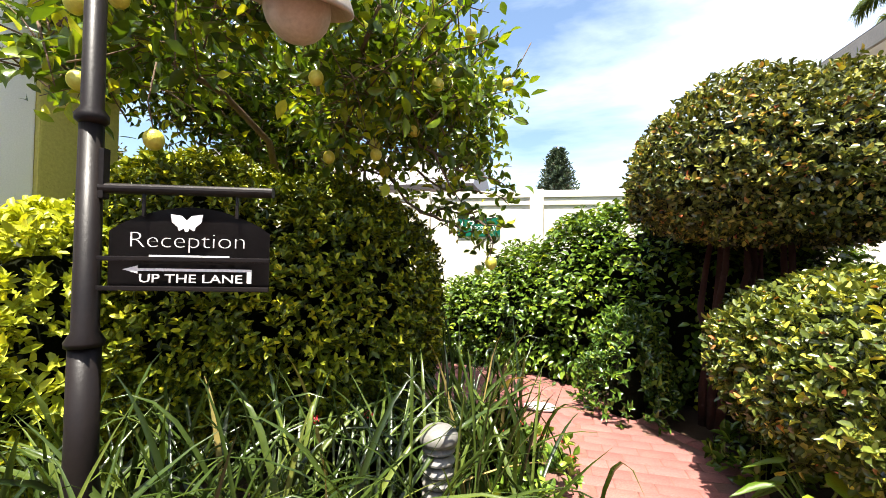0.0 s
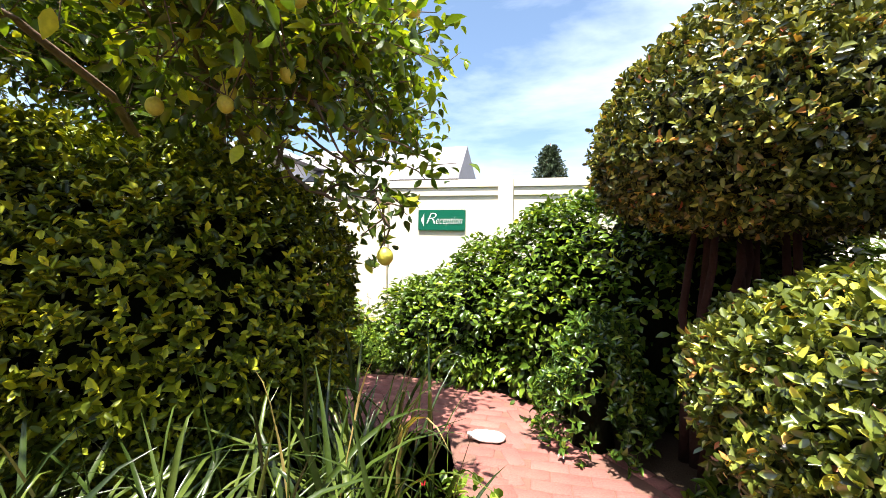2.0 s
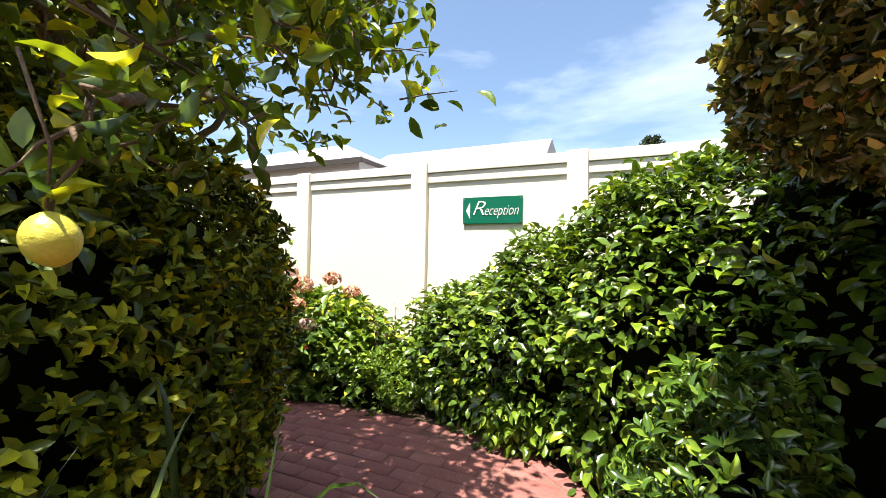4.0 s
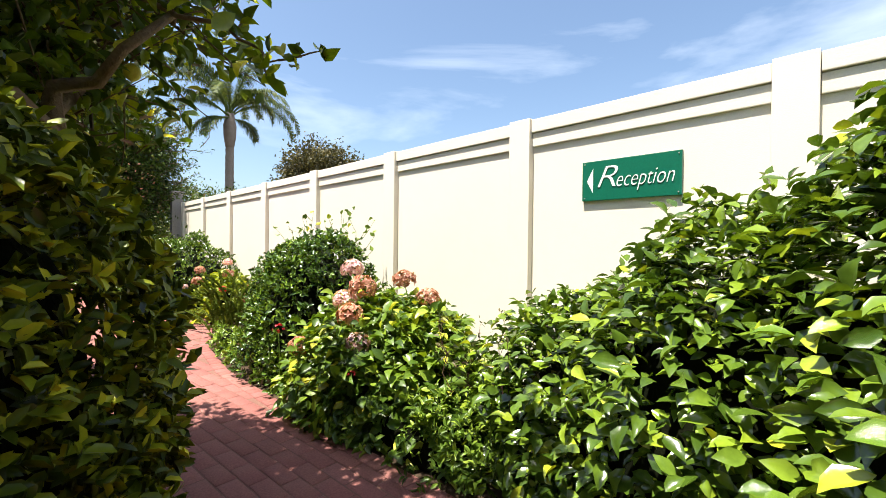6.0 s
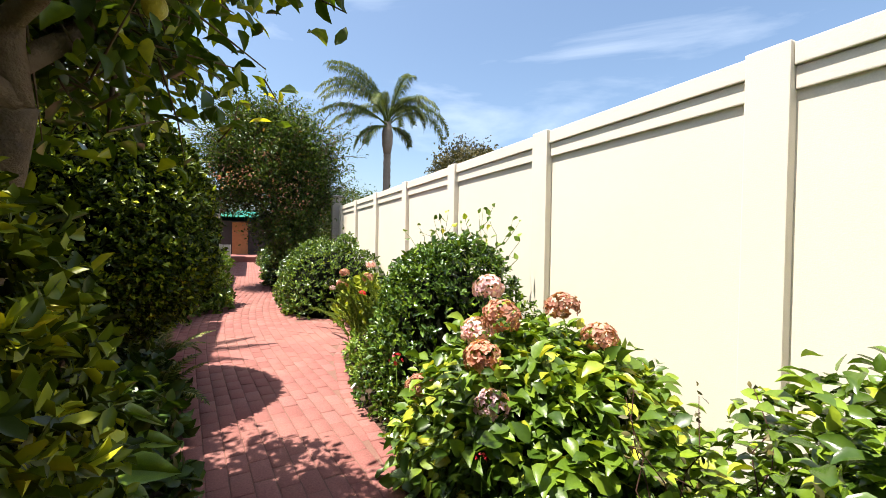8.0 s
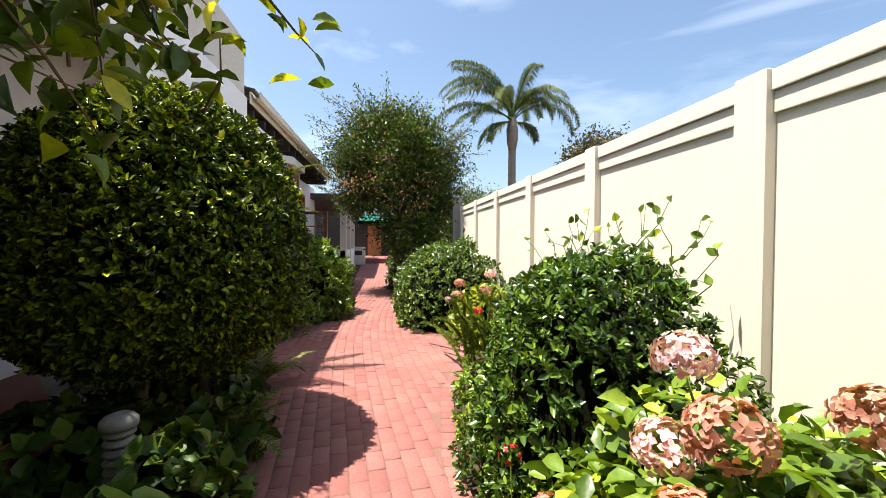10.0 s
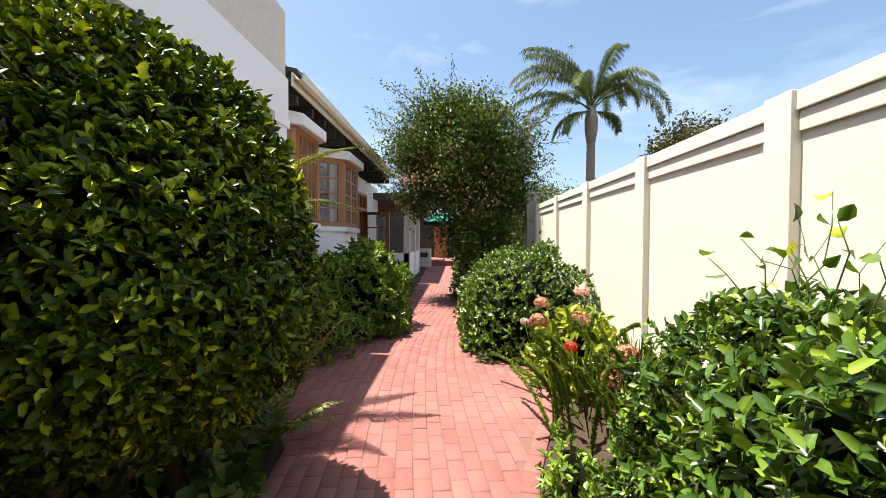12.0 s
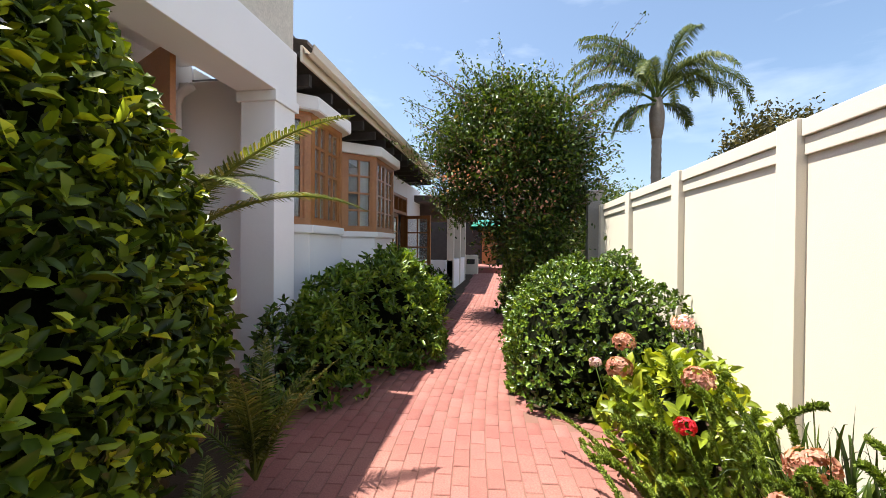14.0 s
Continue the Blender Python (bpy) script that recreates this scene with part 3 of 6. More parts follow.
def tree(name, label, category, trunk, limbs, lobes, twigs, per_twig, length, width, material, seed, bark, trunk_r=0.09, twig_len=0.35,
         simple=False, fill=0.9, single=None, singles=0, window=None, group="", spread=0.05):
    """Trunk and limbs run to the middles of the crown's lobes; twigs with leaves fill each lobe unevenly."""
    rng = np.random.default_rng(seed)
    ob = thing(name, label, category, group)
    tubes("trunk", [(trunk, [trunk_r * (1 - 0.35 * i / (len(trunk) - 1)) for i in range(len(trunk))])], bark, ob, seg=10)
    fork = np.array(trunk[-1])
    runs = []
    for target in limbs:
        p = wander(fork, target, 7, 0.06, rng)
        runs.append((p, list(np.linspace(trunk_r * 0.55, trunk_r * 0.16, 7))))
    P, A = [], []
    vol = np.array([lo[1][0] * lo[1][1] * lo[1][2] for lo in lobes])
    for i, (c, r) in enumerate(lobes):
        m = int(twigs * vol[i] / vol.sum())
        d = unit(rng.normal(size=(m, 3)))
        rad = rng.uniform(0.25, 1, (m, 1)) ** 0.45 * fill
        root = np.array(c) + d * rad * np.array(r)
        bump = 1 + 0.34 * np.sin(d[:, :1] * 7 + seed) * np.sin(d[:, 1:2] * 6 + c[0]) + 0.16 * rng.normal(size=(m, 1))
        root = np.array(c) + (root - np.array(c)) * bump
        for k in range(m):
            dirn = unit(d[k] * 0.9 + rng.normal(size=3) * 0.5 + np.array([0, 0, 0.25]))
            tl = twig_len * rng.uniform(0.6, 1.3)
            a, b = root[k] - dirn * tl * 0.6, root[k] + dirn * tl * 0.4
            if k % 4 == 0:
                runs.append((np.array([np.array(c) * 0.35 + a * 0.65, a, b]), [0.008, 0.005, 0.002]))
            else:
                runs.append((np.array([a, (a + b) / 2 + rng.normal(size=3) * 0.01, b]), [0.004, 0.003, 0.0015]))
            u = rng.uniform(0.05, 1, (per_twig, 1))
            P.append(a + (b - a) * u + rng.normal(size=(per_twig, 3)) * spread)
            A.append(unit(dirn * 0.5 + unit(rng.normal(size=(per_twig, 3)))))
    tubes("branchwork", runs, bark, ob, seg=5)
    P, A = np.concatenate(P), np.concatenate(A)
    Fc = unit(np.array([0, 0, 1.0]) + rng.normal(size=P.shape) * 0.6)
    Fc = unit(Fc - A * np.sum(Fc * A, axis=1, keepdims=True))
    mask = np.zeros(len(P), bool)
    if singles:
        x0, y0, z0, x1, y1, z1 = window
        cand = np.where((P[:, 0] > x0) & (P[:, 0] < x1) & (P[:, 1] > y0) & (P[:, 1] < y1) & (P[:, 2] > z0) & (P[:, 2] < z1))[0]
        mask[rng.permutation(cand)[:singles]] = True
    put("crown", leaves_mesh("crown", P[~mask], A[~mask], Fc[~mask], length, width, material, rng, simple), ob)["kind"] = "stuff"
    if singles:
        single_leaves(ob, P[mask], A[mask], Fc[mask], length, width, single, rng)
    return ob


def petal_ball(name, c, r, n, material, parent, seed):
    rng = np.random.default_rng(seed)
    d = unit(rng.normal(size=(n, 3)))
    d = d[d[:, 2] > -0.55]
    P, A, Fc = [], [], []
    for k in range(4):
        side = unit(np.cross(d, np.array([0.3, 0.2, 1.0])))
        oth = np.cross(d, side)
        ang = k * math.pi / 2 + 0.4
        a = unit(side * math.cos(ang) + oth * math.sin(ang) + d * 0.25)
        P.append(np.array(c) + d * r * rng.uniform(0.82, 1.0, (len(d), 1)) * np.array([1, 1, 0.85]))
        A.append(a)
        Fc.append(unit(d - a * np.sum(d * a, axis=1, keepdims=True)))
    return put(name, leaves_mesh(name, np.concatenate(P), np.concatenate(A), np.concatenate(Fc), r * 0.27, 0.85, material, rng, True, 0.2), parent)


# ---- ground and boundary ----
WALL_Y = 5.78


def ground():
    bm = bmesh.new()
    box(bm, -400, -400, -0.3, 400, 400, -0.012)
    return tagged(part("ground", bm, M_SOIL), "dark bare garden soil under the planting", "ground", kind="structure")


ground()


def boundary_wall():
    w = thing("wall_north", "tall cream rendered garden wall with piers and double moulding", "wall", kind="structure")
    bm = bmesh.new()
    box(bm, -11.75, WALL_Y, -0.2, 4.15, WALL_Y + 0.15, 2.066, 0.0)
    part("panel", bm, M_WALL, w)
    first_x, bay, half, proud = -0.279, 1.628, 0.093, 0.057
    xs = sorted(first_x - bay * k for k in range(-2, 8))
    bm = bmesh.new()
    box(bm, -half, -proud, -0.2, half, 0.19, 2.176, 0.008)
    pier = part("pier", bm, M_WALL, w)
    pier.location = (xs[0], WALL_Y, 0)
    for x in xs[1:]:
        o = put("pier", pier.data, w)
        o.location = (x, WALL_Y, 0)
    for x in xs[1:]:
        for nm, z0, z1, out in (("coping", 2.068, 2.166, 0.034), ("moulding", 1.962, 2.064, 0.018)):
            bm = bmesh.new()
            box(bm, x - bay + half + 0.002, WALL_Y - out, z0, x - half - 0.002, WALL_Y + 0.16 if nm == "coping" else WALL_Y - 0.002, z1, 0.006)
            part(nm, bm, M_WALL, w)
    post = thing("gate_post", "weathered grey timber post at the end of the garden wall", "post")
    box_part("shaft", (-12.1, 5.56, -0.1, -11.88, 5.80, 2.42), M_GREY, post, bevel=0.015)
    box_part("cap", (-12.12, 5.54, 2.42, -11.86, 5.82, 2.46), M_GREY, post, bevel=0.012)
    return w


boundary_wall()


def wall_sign():
    x0, x1, z0, z1 = -1.403, -0.783, 1.517, 1.785
    s = thing("wall_sign", "dark green enamel direction sign with white script lettering", "sign")
    box_part("board", (x0, WALL_Y - 0.022, z0, x1, WALL_Y - 0.001, z1), M_GREEN, s, bevel=0.004)
    turn = pose(0, 0, 0, 90, 0, 0)
    mid = (x0 + x1) / 2
    text_part("lettering", "eception", 0.150, M_LETTER, s, Matrix.Translation((mid + 0.100, WALL_Y - 0.0245, 1.645)) @ turn, shear=0.35, width=0.345, thin=0.002)
    text_part("capital", "R", 0.21, M_LETTER, s, Matrix.Translation((mid - 0.132, WALL_Y - 0.0245, 1.665)) @ turn, shear=0.35, width=0.135, thin=0.0035)
    bm = bmesh.new()
    tri = ((x0 + 0.035, 1.651), (x0 + 0.078, 1.735), (x0 + 0.078, 1.567))
    front = [bm.verts.new((x, WALL_Y - 0.0250, z)) for x, z in tri]
    back = [bm.verts.new((x, WALL_Y - 0.0225, z)) for x, z in tri]
    bm.faces.new(front)
    bm.faces.new(back[::-1])
    for k in range(3):
        bm.faces.new((front[k], back[k], back[(k + 1) % 3], front[(k + 1) % 3]))
    part("arrow", bm, M_LETTER, s)
    for x in (x0 + 0.018, x1 - 0.018):
        for z in (z0 + 0.018, z1 - 0.018):
            bm = bmesh.new()
            bmesh.ops.create_uvsphere(bm, u_segments=8, v_segments=6, radius=0.005)
            o = part("screw", bm, M_GREY, s)
            o.location = (x, WALL_Y - 0.0225, z)


wall_sign()


# ---- house ----
HX, HY = -8.1, 1.30


def bay_window(x0, x1, z0, z1, name):
    """A bay: splayed sides and a front of small-paned casements between white bands."""
    deep, splay = 0.45, 0.45
    pts = [Vector((x1 + 0.0, HY, 0)), Vector((x1 - splay, HY + deep, 0)), Vector((x0 + splay, HY + deep, 0)), Vector((x0, HY, 0))]
    w = thing(name, "bay window with varnished timber small-paned casements and white plaster bands", "window", kind="structure")

    def band(nm, za, zb, out, mat):
        bm = bmesh.new()
        loop = [Vector((x1 + out, HY - 0.02, 0)), Vector((x1 - splay + out * 0.4, HY + deep + out, 0)), Vector((x0 + splay - out * 0.4, HY + deep + out, 0)), Vector((x0 - out, HY - 0.02, 0))]
        lo = [bm.verts.new((p.x, p.y, za)) for p in loop]
        hi = [bm.verts.new((p.x, p.y, zb)) for p in loop]
        bm.faces.new(lo)
        bm.faces.new(hi[::-1])
        for i in range(4):
            bm.faces.new((lo[i], lo[(i + 1) % 4], hi[(i + 1) % 4], hi[i]))
        bmesh.ops.bevel(bm, geom=list(bm.edges), offset=0.012, segments=2, affect='EDGES')
        part(nm, bm, mat, w)

    band("lower_wall", -0.1, z0 - 0.10, 0.0, M_WHITE)
    band("window_sill", z0 - 0.10, z0, 0.06, M_WHITE)
    band("head_band", z1, z1 + 0.17, 0.14, M_WHITE)
    for a, b, cols in ((pts[0], pts[1], 2), (pts[1], pts[2], 4), (pts[2], pts[3], 2)):
        d = (b - a)
        L = d.length
        d.normalize()
        nrm = Vector((-d.y, d.x, 0))
        if nrm.y < 0:
            nrm = -nrm
        m = Matrix(((d.x, nrm.x, 0, a.x), (d.y, nrm.y, 0, a.y), (0, 0, 1, 0), (0, 0, 0, 1)))
        bm = bmesh.new()
        for p, q in ((0, 0.07), (L - 0.07, L)):
            box(bm, p, -0.07, z0, q, 0.02, z1, 0.006, m)
        box(bm, 0.07, -0.06, z1 - 0.07, L - 0.07, 0.015, z1, 0.006, m)
        box(bm, 0.07, -0.06, z0, L - 0.07, 0.015, z0 + 0.07, 0.006, m)
        part("window_frame", bm, M_WOOD, w)
        half = 2 if cols == 4 else 1
        step = (L - 0.14) / half
        for h in range(half):
            bm = bmesh.new()
            s0, s1 = 0.07 + h * step, 0.07 + (h + 1) * step
            box(bm, s0, -0.05, z0 + 0.07, s0 + 0.045, 0.006, z1 - 0.07, 0.004, m)
            box(bm, s1 - 0.045, -0.05, z0 + 0.07, s1, 0.006, z1 - 0.07, 0.004, m)
            box(bm, (s0 + s1) / 2 - 0.013, -0.045, z0 + 0.07, (s0 + s1) / 2 + 0.013, 0.002, z1 - 0.07, 0.003, m)
            rows = 4
            for k in range(rows + 1):
                z = z0 + 0.07 + (z1 - z0 - 0.14) * k / rows
                t = 0.022 if k in (0, rows) else 0.013
                box(bm, s0 + 0.045, -0.045, z - t, s1 - 0.045, 0.0, z + t, 0.003, m)
            part("casement", bm, M_WOOD, w)
            bm = bmesh.new()
            box(bm, s0 + 0.04, -0.026, z0 + 0.08, s1 - 0.04, -0.020, z1 - 0.08, 0, m)
            g = part("pane", bm, M_GLASS, w)
            g.visible_shadow = False
    # net curtain with folds
    bm = bmesh.new()
    n = 60
    rows = []
    for z in (z0 + 0.05, z1 - 0.05):
        rows.append([bm.verts.new((x1 - 0.35 + (x0 - x1 + 0.7) * i / n, HY + 0.18 + 0.03 * math.sin(i * 1.3) + 0.1 * math.sin(math.pi * i / n), z)) for i in range(n + 1)])
    for i in range(n):
        if i < 18 or i > 40:
            bm.faces.new((rows[0][i], rows[0][i + 1], rows[1][i + 1], rows[1][i]))
    part("curtain", bm, M_CURTAIN, w)


def house():
    h = thing("house", "single-storey white plastered house with dark eaves and cream gutter", "house", kind="structure")

    def wall(dims, mat=M_WHITE, nm="wall", bevel=0.012):
        return box_part(nm, dims, mat, h, bevel=bevel)

    # garden front in pieces round the openings
    z0, z1 = 1.66, 3.00
    wall((-8.25, 0.55, -0.1, -8.05, HY, 3.17))
    wall((-10.75, HY - 0.22, -0.1, -10.06, HY, 3.17))
    wall((-13.55, HY - 0.22, -0.1, -12.8, HY, 3.17))
    wall((-10.06, HY - 0.22, 3.0, -8.25, HY - 0.03, 3.17))
    wall((-12.8, HY - 0.22, 3.0, -10.75, HY - 0.03, 3.17))
    wall((-15.4, HY - 0.22, 2.75, -13.55, HY, 3.17))
    wall((-17.2, HY - 0.22, -0.1, -15.4, HY, 3.17))
    # rooms behind the glass; one dark colour everywhere stands for the dim interior
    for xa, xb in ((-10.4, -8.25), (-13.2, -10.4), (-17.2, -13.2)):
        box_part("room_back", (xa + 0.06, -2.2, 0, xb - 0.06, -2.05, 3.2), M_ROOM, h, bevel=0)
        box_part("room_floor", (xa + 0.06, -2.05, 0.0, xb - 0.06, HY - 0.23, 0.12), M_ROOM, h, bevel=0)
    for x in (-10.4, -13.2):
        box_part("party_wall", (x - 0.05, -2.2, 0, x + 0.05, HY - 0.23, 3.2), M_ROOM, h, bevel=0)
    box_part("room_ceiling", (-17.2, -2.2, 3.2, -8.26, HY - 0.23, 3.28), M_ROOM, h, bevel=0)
    box_part("back_wall", (-26, -2.6, 0, -3.4, -2.4, 3.3), M_WHITE, h, bevel=0)
    # eaves: dark sloping boards, fascia, gutter, roof
    bm = bmesh.new()
    v = [bm.verts.new(p) for p in ((-16.2, HY - 0.1, 3.30), (-8.12, HY - 0.1, 3.30), (-8.12, 1.92, 3.40), (-16.2, 1.92, 3.40), (-16.2, HY - 0.1, 3.36), (-8.12, HY - 0.1, 3.36), (-8.12, 1.92, 3.46), (-16.2, 1.92, 3.46))]
    for f in ((0, 1, 2, 3), (7, 6, 5, 4), (0, 4, 5, 1), (1, 5, 6, 2), (2, 6, 7, 3), (3, 7, 4, 0)):
        bm.faces.new([v[i] for i in f])
    part("eaves_boarding", bm, M_DARKWOOD, h)
    for k in range(14):
        x = -8.4 - k * 0.58
        box_part("rafter_end", (x - 0.035, HY - 0.08, 3.19, x + 0.035, 1.90, 3.32), M_DARKWOOD, h, bevel=0.004)
    # dark upright panel stands in for the shadow above the window heads
    box_part("eaves_shade_panel", (-16.2, HY - 0.14, 3.172, -8.12, HY - 0.105, 3.36), M_DARKWOOD, h, bevel=0)
    box_part("fascia", (-16.2, 1.925, 3.35, -8.12, 1.95, 3.52), M_WALL, h, bevel=0.004)
    bm = bmesh.new()
    prof = [(0.0, 0.0), (0.02, -0.06), (0.07, -0.085), (0.115, -0.06), (0.13, 0.03), (0.12, 0.03), (0.105, -0.05), (0.07, -0.07), (0.03, -0.05), (0.012, 0.0)]
    ra = [bm.verts.new((-16.2, 1.952 + a, 3.49 + b)) for a, b in prof]
    rb = [bm.verts.new((-8.12, 1.952 + a, 3.49 + b)) for a, b in prof]
    for i in range(len(prof)):
        j = (i + 1) % len(prof)
        bm.faces.new((ra[i], ra[j], rb[j], rb[i]))
    part("gutter", bm, M_WALL, h)
    bm = bmesh.new()
    for k in range(28):
        t0, t1 = k / 28, (k + 1) / 28
        ya, yb = 2.0 - 4.6 * t0, 2.0 - 4.6 * t1 - 0.03
        za, zb = 3.54 + 1.9 * t0 + 0.03, 3.54 + 1.9 * t1
        q = [bm.verts.new(p) for p in ((-16.3, ya, za), (-8.12, ya, za), (-8.12, yb, zb), (-16.3, yb, zb), (-16.3, ya, za - 0.035), (-8.12, ya, za - 0.035))]
        bm.faces.new(q[:4])
        bm.faces.new((q[0], q[4], q[5], q[1]))
    part("roof", bm, M_TILE, h)
    # covered porch: beam, parapet, column, recessed wall
    wall((-8.1, 1.50, 2.90, -3.45, 1.90, 3.42), M_WHITE, "porch_beam")
    wall((-8.08, 1.53, 3.42, -5.8, 1.87, 4.25), M_BEIGE, "parapet")
    wall((-8.1, 1.52, 0.0, -7.72, 1.88, 2.90), M_WHITE, "column")
    wall((-5.95, 1.52, 0.0, -5.6, 1.88, 2.90), M_WHITE, "column")
    box_part("column_head", (-8.13, 1.49, 2.80, -7.69, 1.91, 2.90), M_WHITE, h, bevel=0.01)
    wall((-9.4, 0.40, -0.1, -8.28, 0.55, 3.42), M_WHITE, "return_wall")
    wall((-8.25, 0.35, -0.1, -7.75, 0.55, 3.42), M_WHITE, "recessed_wall")
    wall((-7.75, 0.35, 2.62, -6.85, 0.55, 3.42), M_WHITE, "door_head")
    wall((-6.85, 0.35, -0.1, -3.45, 0.55, 3.42), M_WHITE, "recessed_wall")
    box_part("porch_ceiling", (-8.06, 0.56, 3.34, -3.46, 1.50, 3.40), M_WHITE, h, bevel=0)
    # floor takes the dark joint colour in place of the shade under the porch
    box_part("porch_floor", (-8.06, 0.56, -0.02, -3.46, 1.92, 0.10), M_JOINT, h, bevel=0.006)
    # end wall beside the lemon tree, with an olive-yellow strip at its corner
    wall((-3.45, -2.4, -0.1, -3.25, 1.75, 4.25), M_WHITE, "end_wall")
    wall((-3.45, 1.752, -0.1, -3.22, 2.24, 4.25), M_OLIVE, "corner_pier")
    d = thing("door_1", "varnished brown timber door standing ajar in the porch", "door", kind="structure")
    bm = bmesh.new()
    m = pose(-7.5, 0.56, 0.1, 0, 0, 62)
    box(bm, 0, 0, 0, 0.85, 0.045, 3.02, 0.006, m)
    for za, zb in ((0.2, 1.2), (1.4, 2.7)):
        box(bm, 0.12, 0.046, za, 0.73, 0.058, zb, 0.006, m)
    part("leaf_panel", bm, M_WOOD, d)
    bm = bmesh.new()
    box(bm, 0.76, 0.06, 1.02, 0.80, 0.10, 1.14, 0.006, m)
    part("door_handle", bm, M_GREY, d)
    pipe = thing("downpipe", "white painted rainwater downpipe on the porch wall", "pipe")
    tubes("pipe", [([(-7.95, 0.62, 0.1), (-7.95, 0.62, 2.9), (-7.95, 0.66, 3.0), (-7.95, 0.8, 3.08)], [0.045] * 4)], M_WHITE, pipe, seg=12)
    for z in (0.8, 1.9, 2.8):
        box_part("bracket", (-8.01, 0.552, z, -7.89, 0.60, z + 0.03), M_GREY, pipe, bevel=0.003)
    lamp = thing("security_light", "small grey wall-mounted security light under the porch beam", "lamp")
    box_part("housing", (-6.70, 1.36, 3.00, -6.56, 1.46, 3.08), M_GREY, lamp, bevel=0.01)
    box_part("bracket", (-6.65, 1.40, 3.08, -6.61, 1.44, 3.10), M_GREY, lamp, bevel=0.002)
    bay_window(-10.06, -8.25, z0, z1, "window_1")
    bay_window(-12.80, -10.75, z0, z1, "window_2")
    # garden door with fanlight, standing open
    g = thing("door_2", "varnished glazed timber double doors, one leaf standing open", "door", kind="structure")
    bm = bmesh.new()
    for x in (-15.4, -13.65):
        box(bm, x, HY - 0.15, 0, x + 0.1, HY + 0.02, 2.75, 0.006)
    box(bm, -15.3, HY - 0.15, 2.25, -13.65, HY + 0.02, 2.33, 0.006)
    box(bm, -15.3, HY - 0.15, 2.68, -13.65, HY + 0.02, 2.75, 0.006)
    for x in (-14.9, -14.5, -14.1):
        box(bm, x, HY - 0.12, 2.33, x + 0.04, HY, 2.68, 0.004)
    part("frame", bm, M_WOOD, g)
    for ang, x in ((0, -14.48), (75, -15.3)):
        m = pose(x, HY - 0.02, 0.1, 0, 0, ang)
        bm = bmesh.new()
        for a, b in ((0, 0.09), (0.71, 0.80)):
            box(bm, a, -0.03, 0, b, 0.02, 2.14, 0.005, m)
        for za, zb in ((0, 0.5), (0.85, 0.89), (1.25, 1.29), (1.65, 1.69), (2.05, 2.14)):
            box(bm, 0.09, -0.025, za, 0.71, 0.015, zb, 0.004, m)
        box(bm, 0.385, -0.025, 0.5, 0.415, 0.015, 2.05, 0.003, m)
        part("leaf_frame", bm, M_WOOD, g)
        bm = bmesh.new()
        box(bm, 0.085, -0.008, 0.49, 0.715, -0.003, 2.06, 0, m)
        part("pane", bm, M_GLASS, g).visible_shadow = False
    # far end of the lane
    wall((-17.4, HY, -0.1, -17.2, 2.3, 0.95), M_WHITE, "low_wall")
    wall((-21.0, 2.2, -0.1, -17.2, 2.4, 0.95), M_WHITE, "low_wall")
    for x in (-17.3, -19.2, -21.1):
        wall((x - 0.1, 2.2, -0.1, x + 0.1, 2.42, 2.6), M_BEIGE, "porch_post")
    box_part("far_roof", (-27, -2.5, 2.75, -16.35, 2.55, 2.95), M_TILE, h, bevel=0.02)


house()


def lane_end():
    e = thing("end_wall", "dark red-brown wall closing the end of the lane", "wall", kind="structure")
    box_part("panel", (-30.3, -3.0, -0.1, -30.0, 9.0, 3.0), M_DARKWOOD, e, bevel=0.02)
    box_part("raised_floor", (-30.0, 1.0, -0.1, -25.5, 5.4, 0.28), M_BRICK, e, bevel=0.01)
    a = thing("awning", "bright green canvas awning over the far doorway", "awning")
    bm = bmesh.new()
    v = [bm.verts.new(p) for p in ((-29.98, 2.0, 3.05), (-29.98, 4.1, 3.05), (-28.9, 4.1, 2.6), (-28.9, 2.0, 2.6), (-28.9, 2.0, 2.35), (-28.9, 4.1, 2.35))]
    bm.faces.new(v[:4])
    bm.faces.new((v[3], v[2], v[5], v[4]))
    bmesh.ops.solidify(bm, geom=list(bm.faces), thickness=0.02)
    part("canvas", bm, M_TEAL, a)
    for y in (2.03, 4.07):
        tubes("strut", [([(-29.98, y, 2.2), (-28.93, y, 2.42)], [0.015, 0.015])], M_GREY, a, seg=6)
    d = thing("door_3", "dark brown timber door under the awning", "door", kind="structure")
    box_part("leaf_panel", (-30.0, 2.6, 0.28, -29.94, 3.5, 2.3), M_WOOD, d, bevel=0.01)
    box_part("frame", (-30.0, 2.5, 0.28, -29.96, 2.6, 2.4), M_DARKWOOD, d, bevel=0.005)
    b = thing("planter_box", "cream plastered planter box beside the lane", "planter")
    box_part("box", (-25.2, 2.0, -0.02, -24.6, 2.7, 0.95), M_WALL, b, bevel=0.02)
    # dark slab on the face, its colour replaces the shade of a recess
    box_part("dark_niche_face", (-24.6, 2.15, 0.5, -24.58, 2.55, 0.75), M_DARKWOOD, b, bevel=0.004)


lane_end()


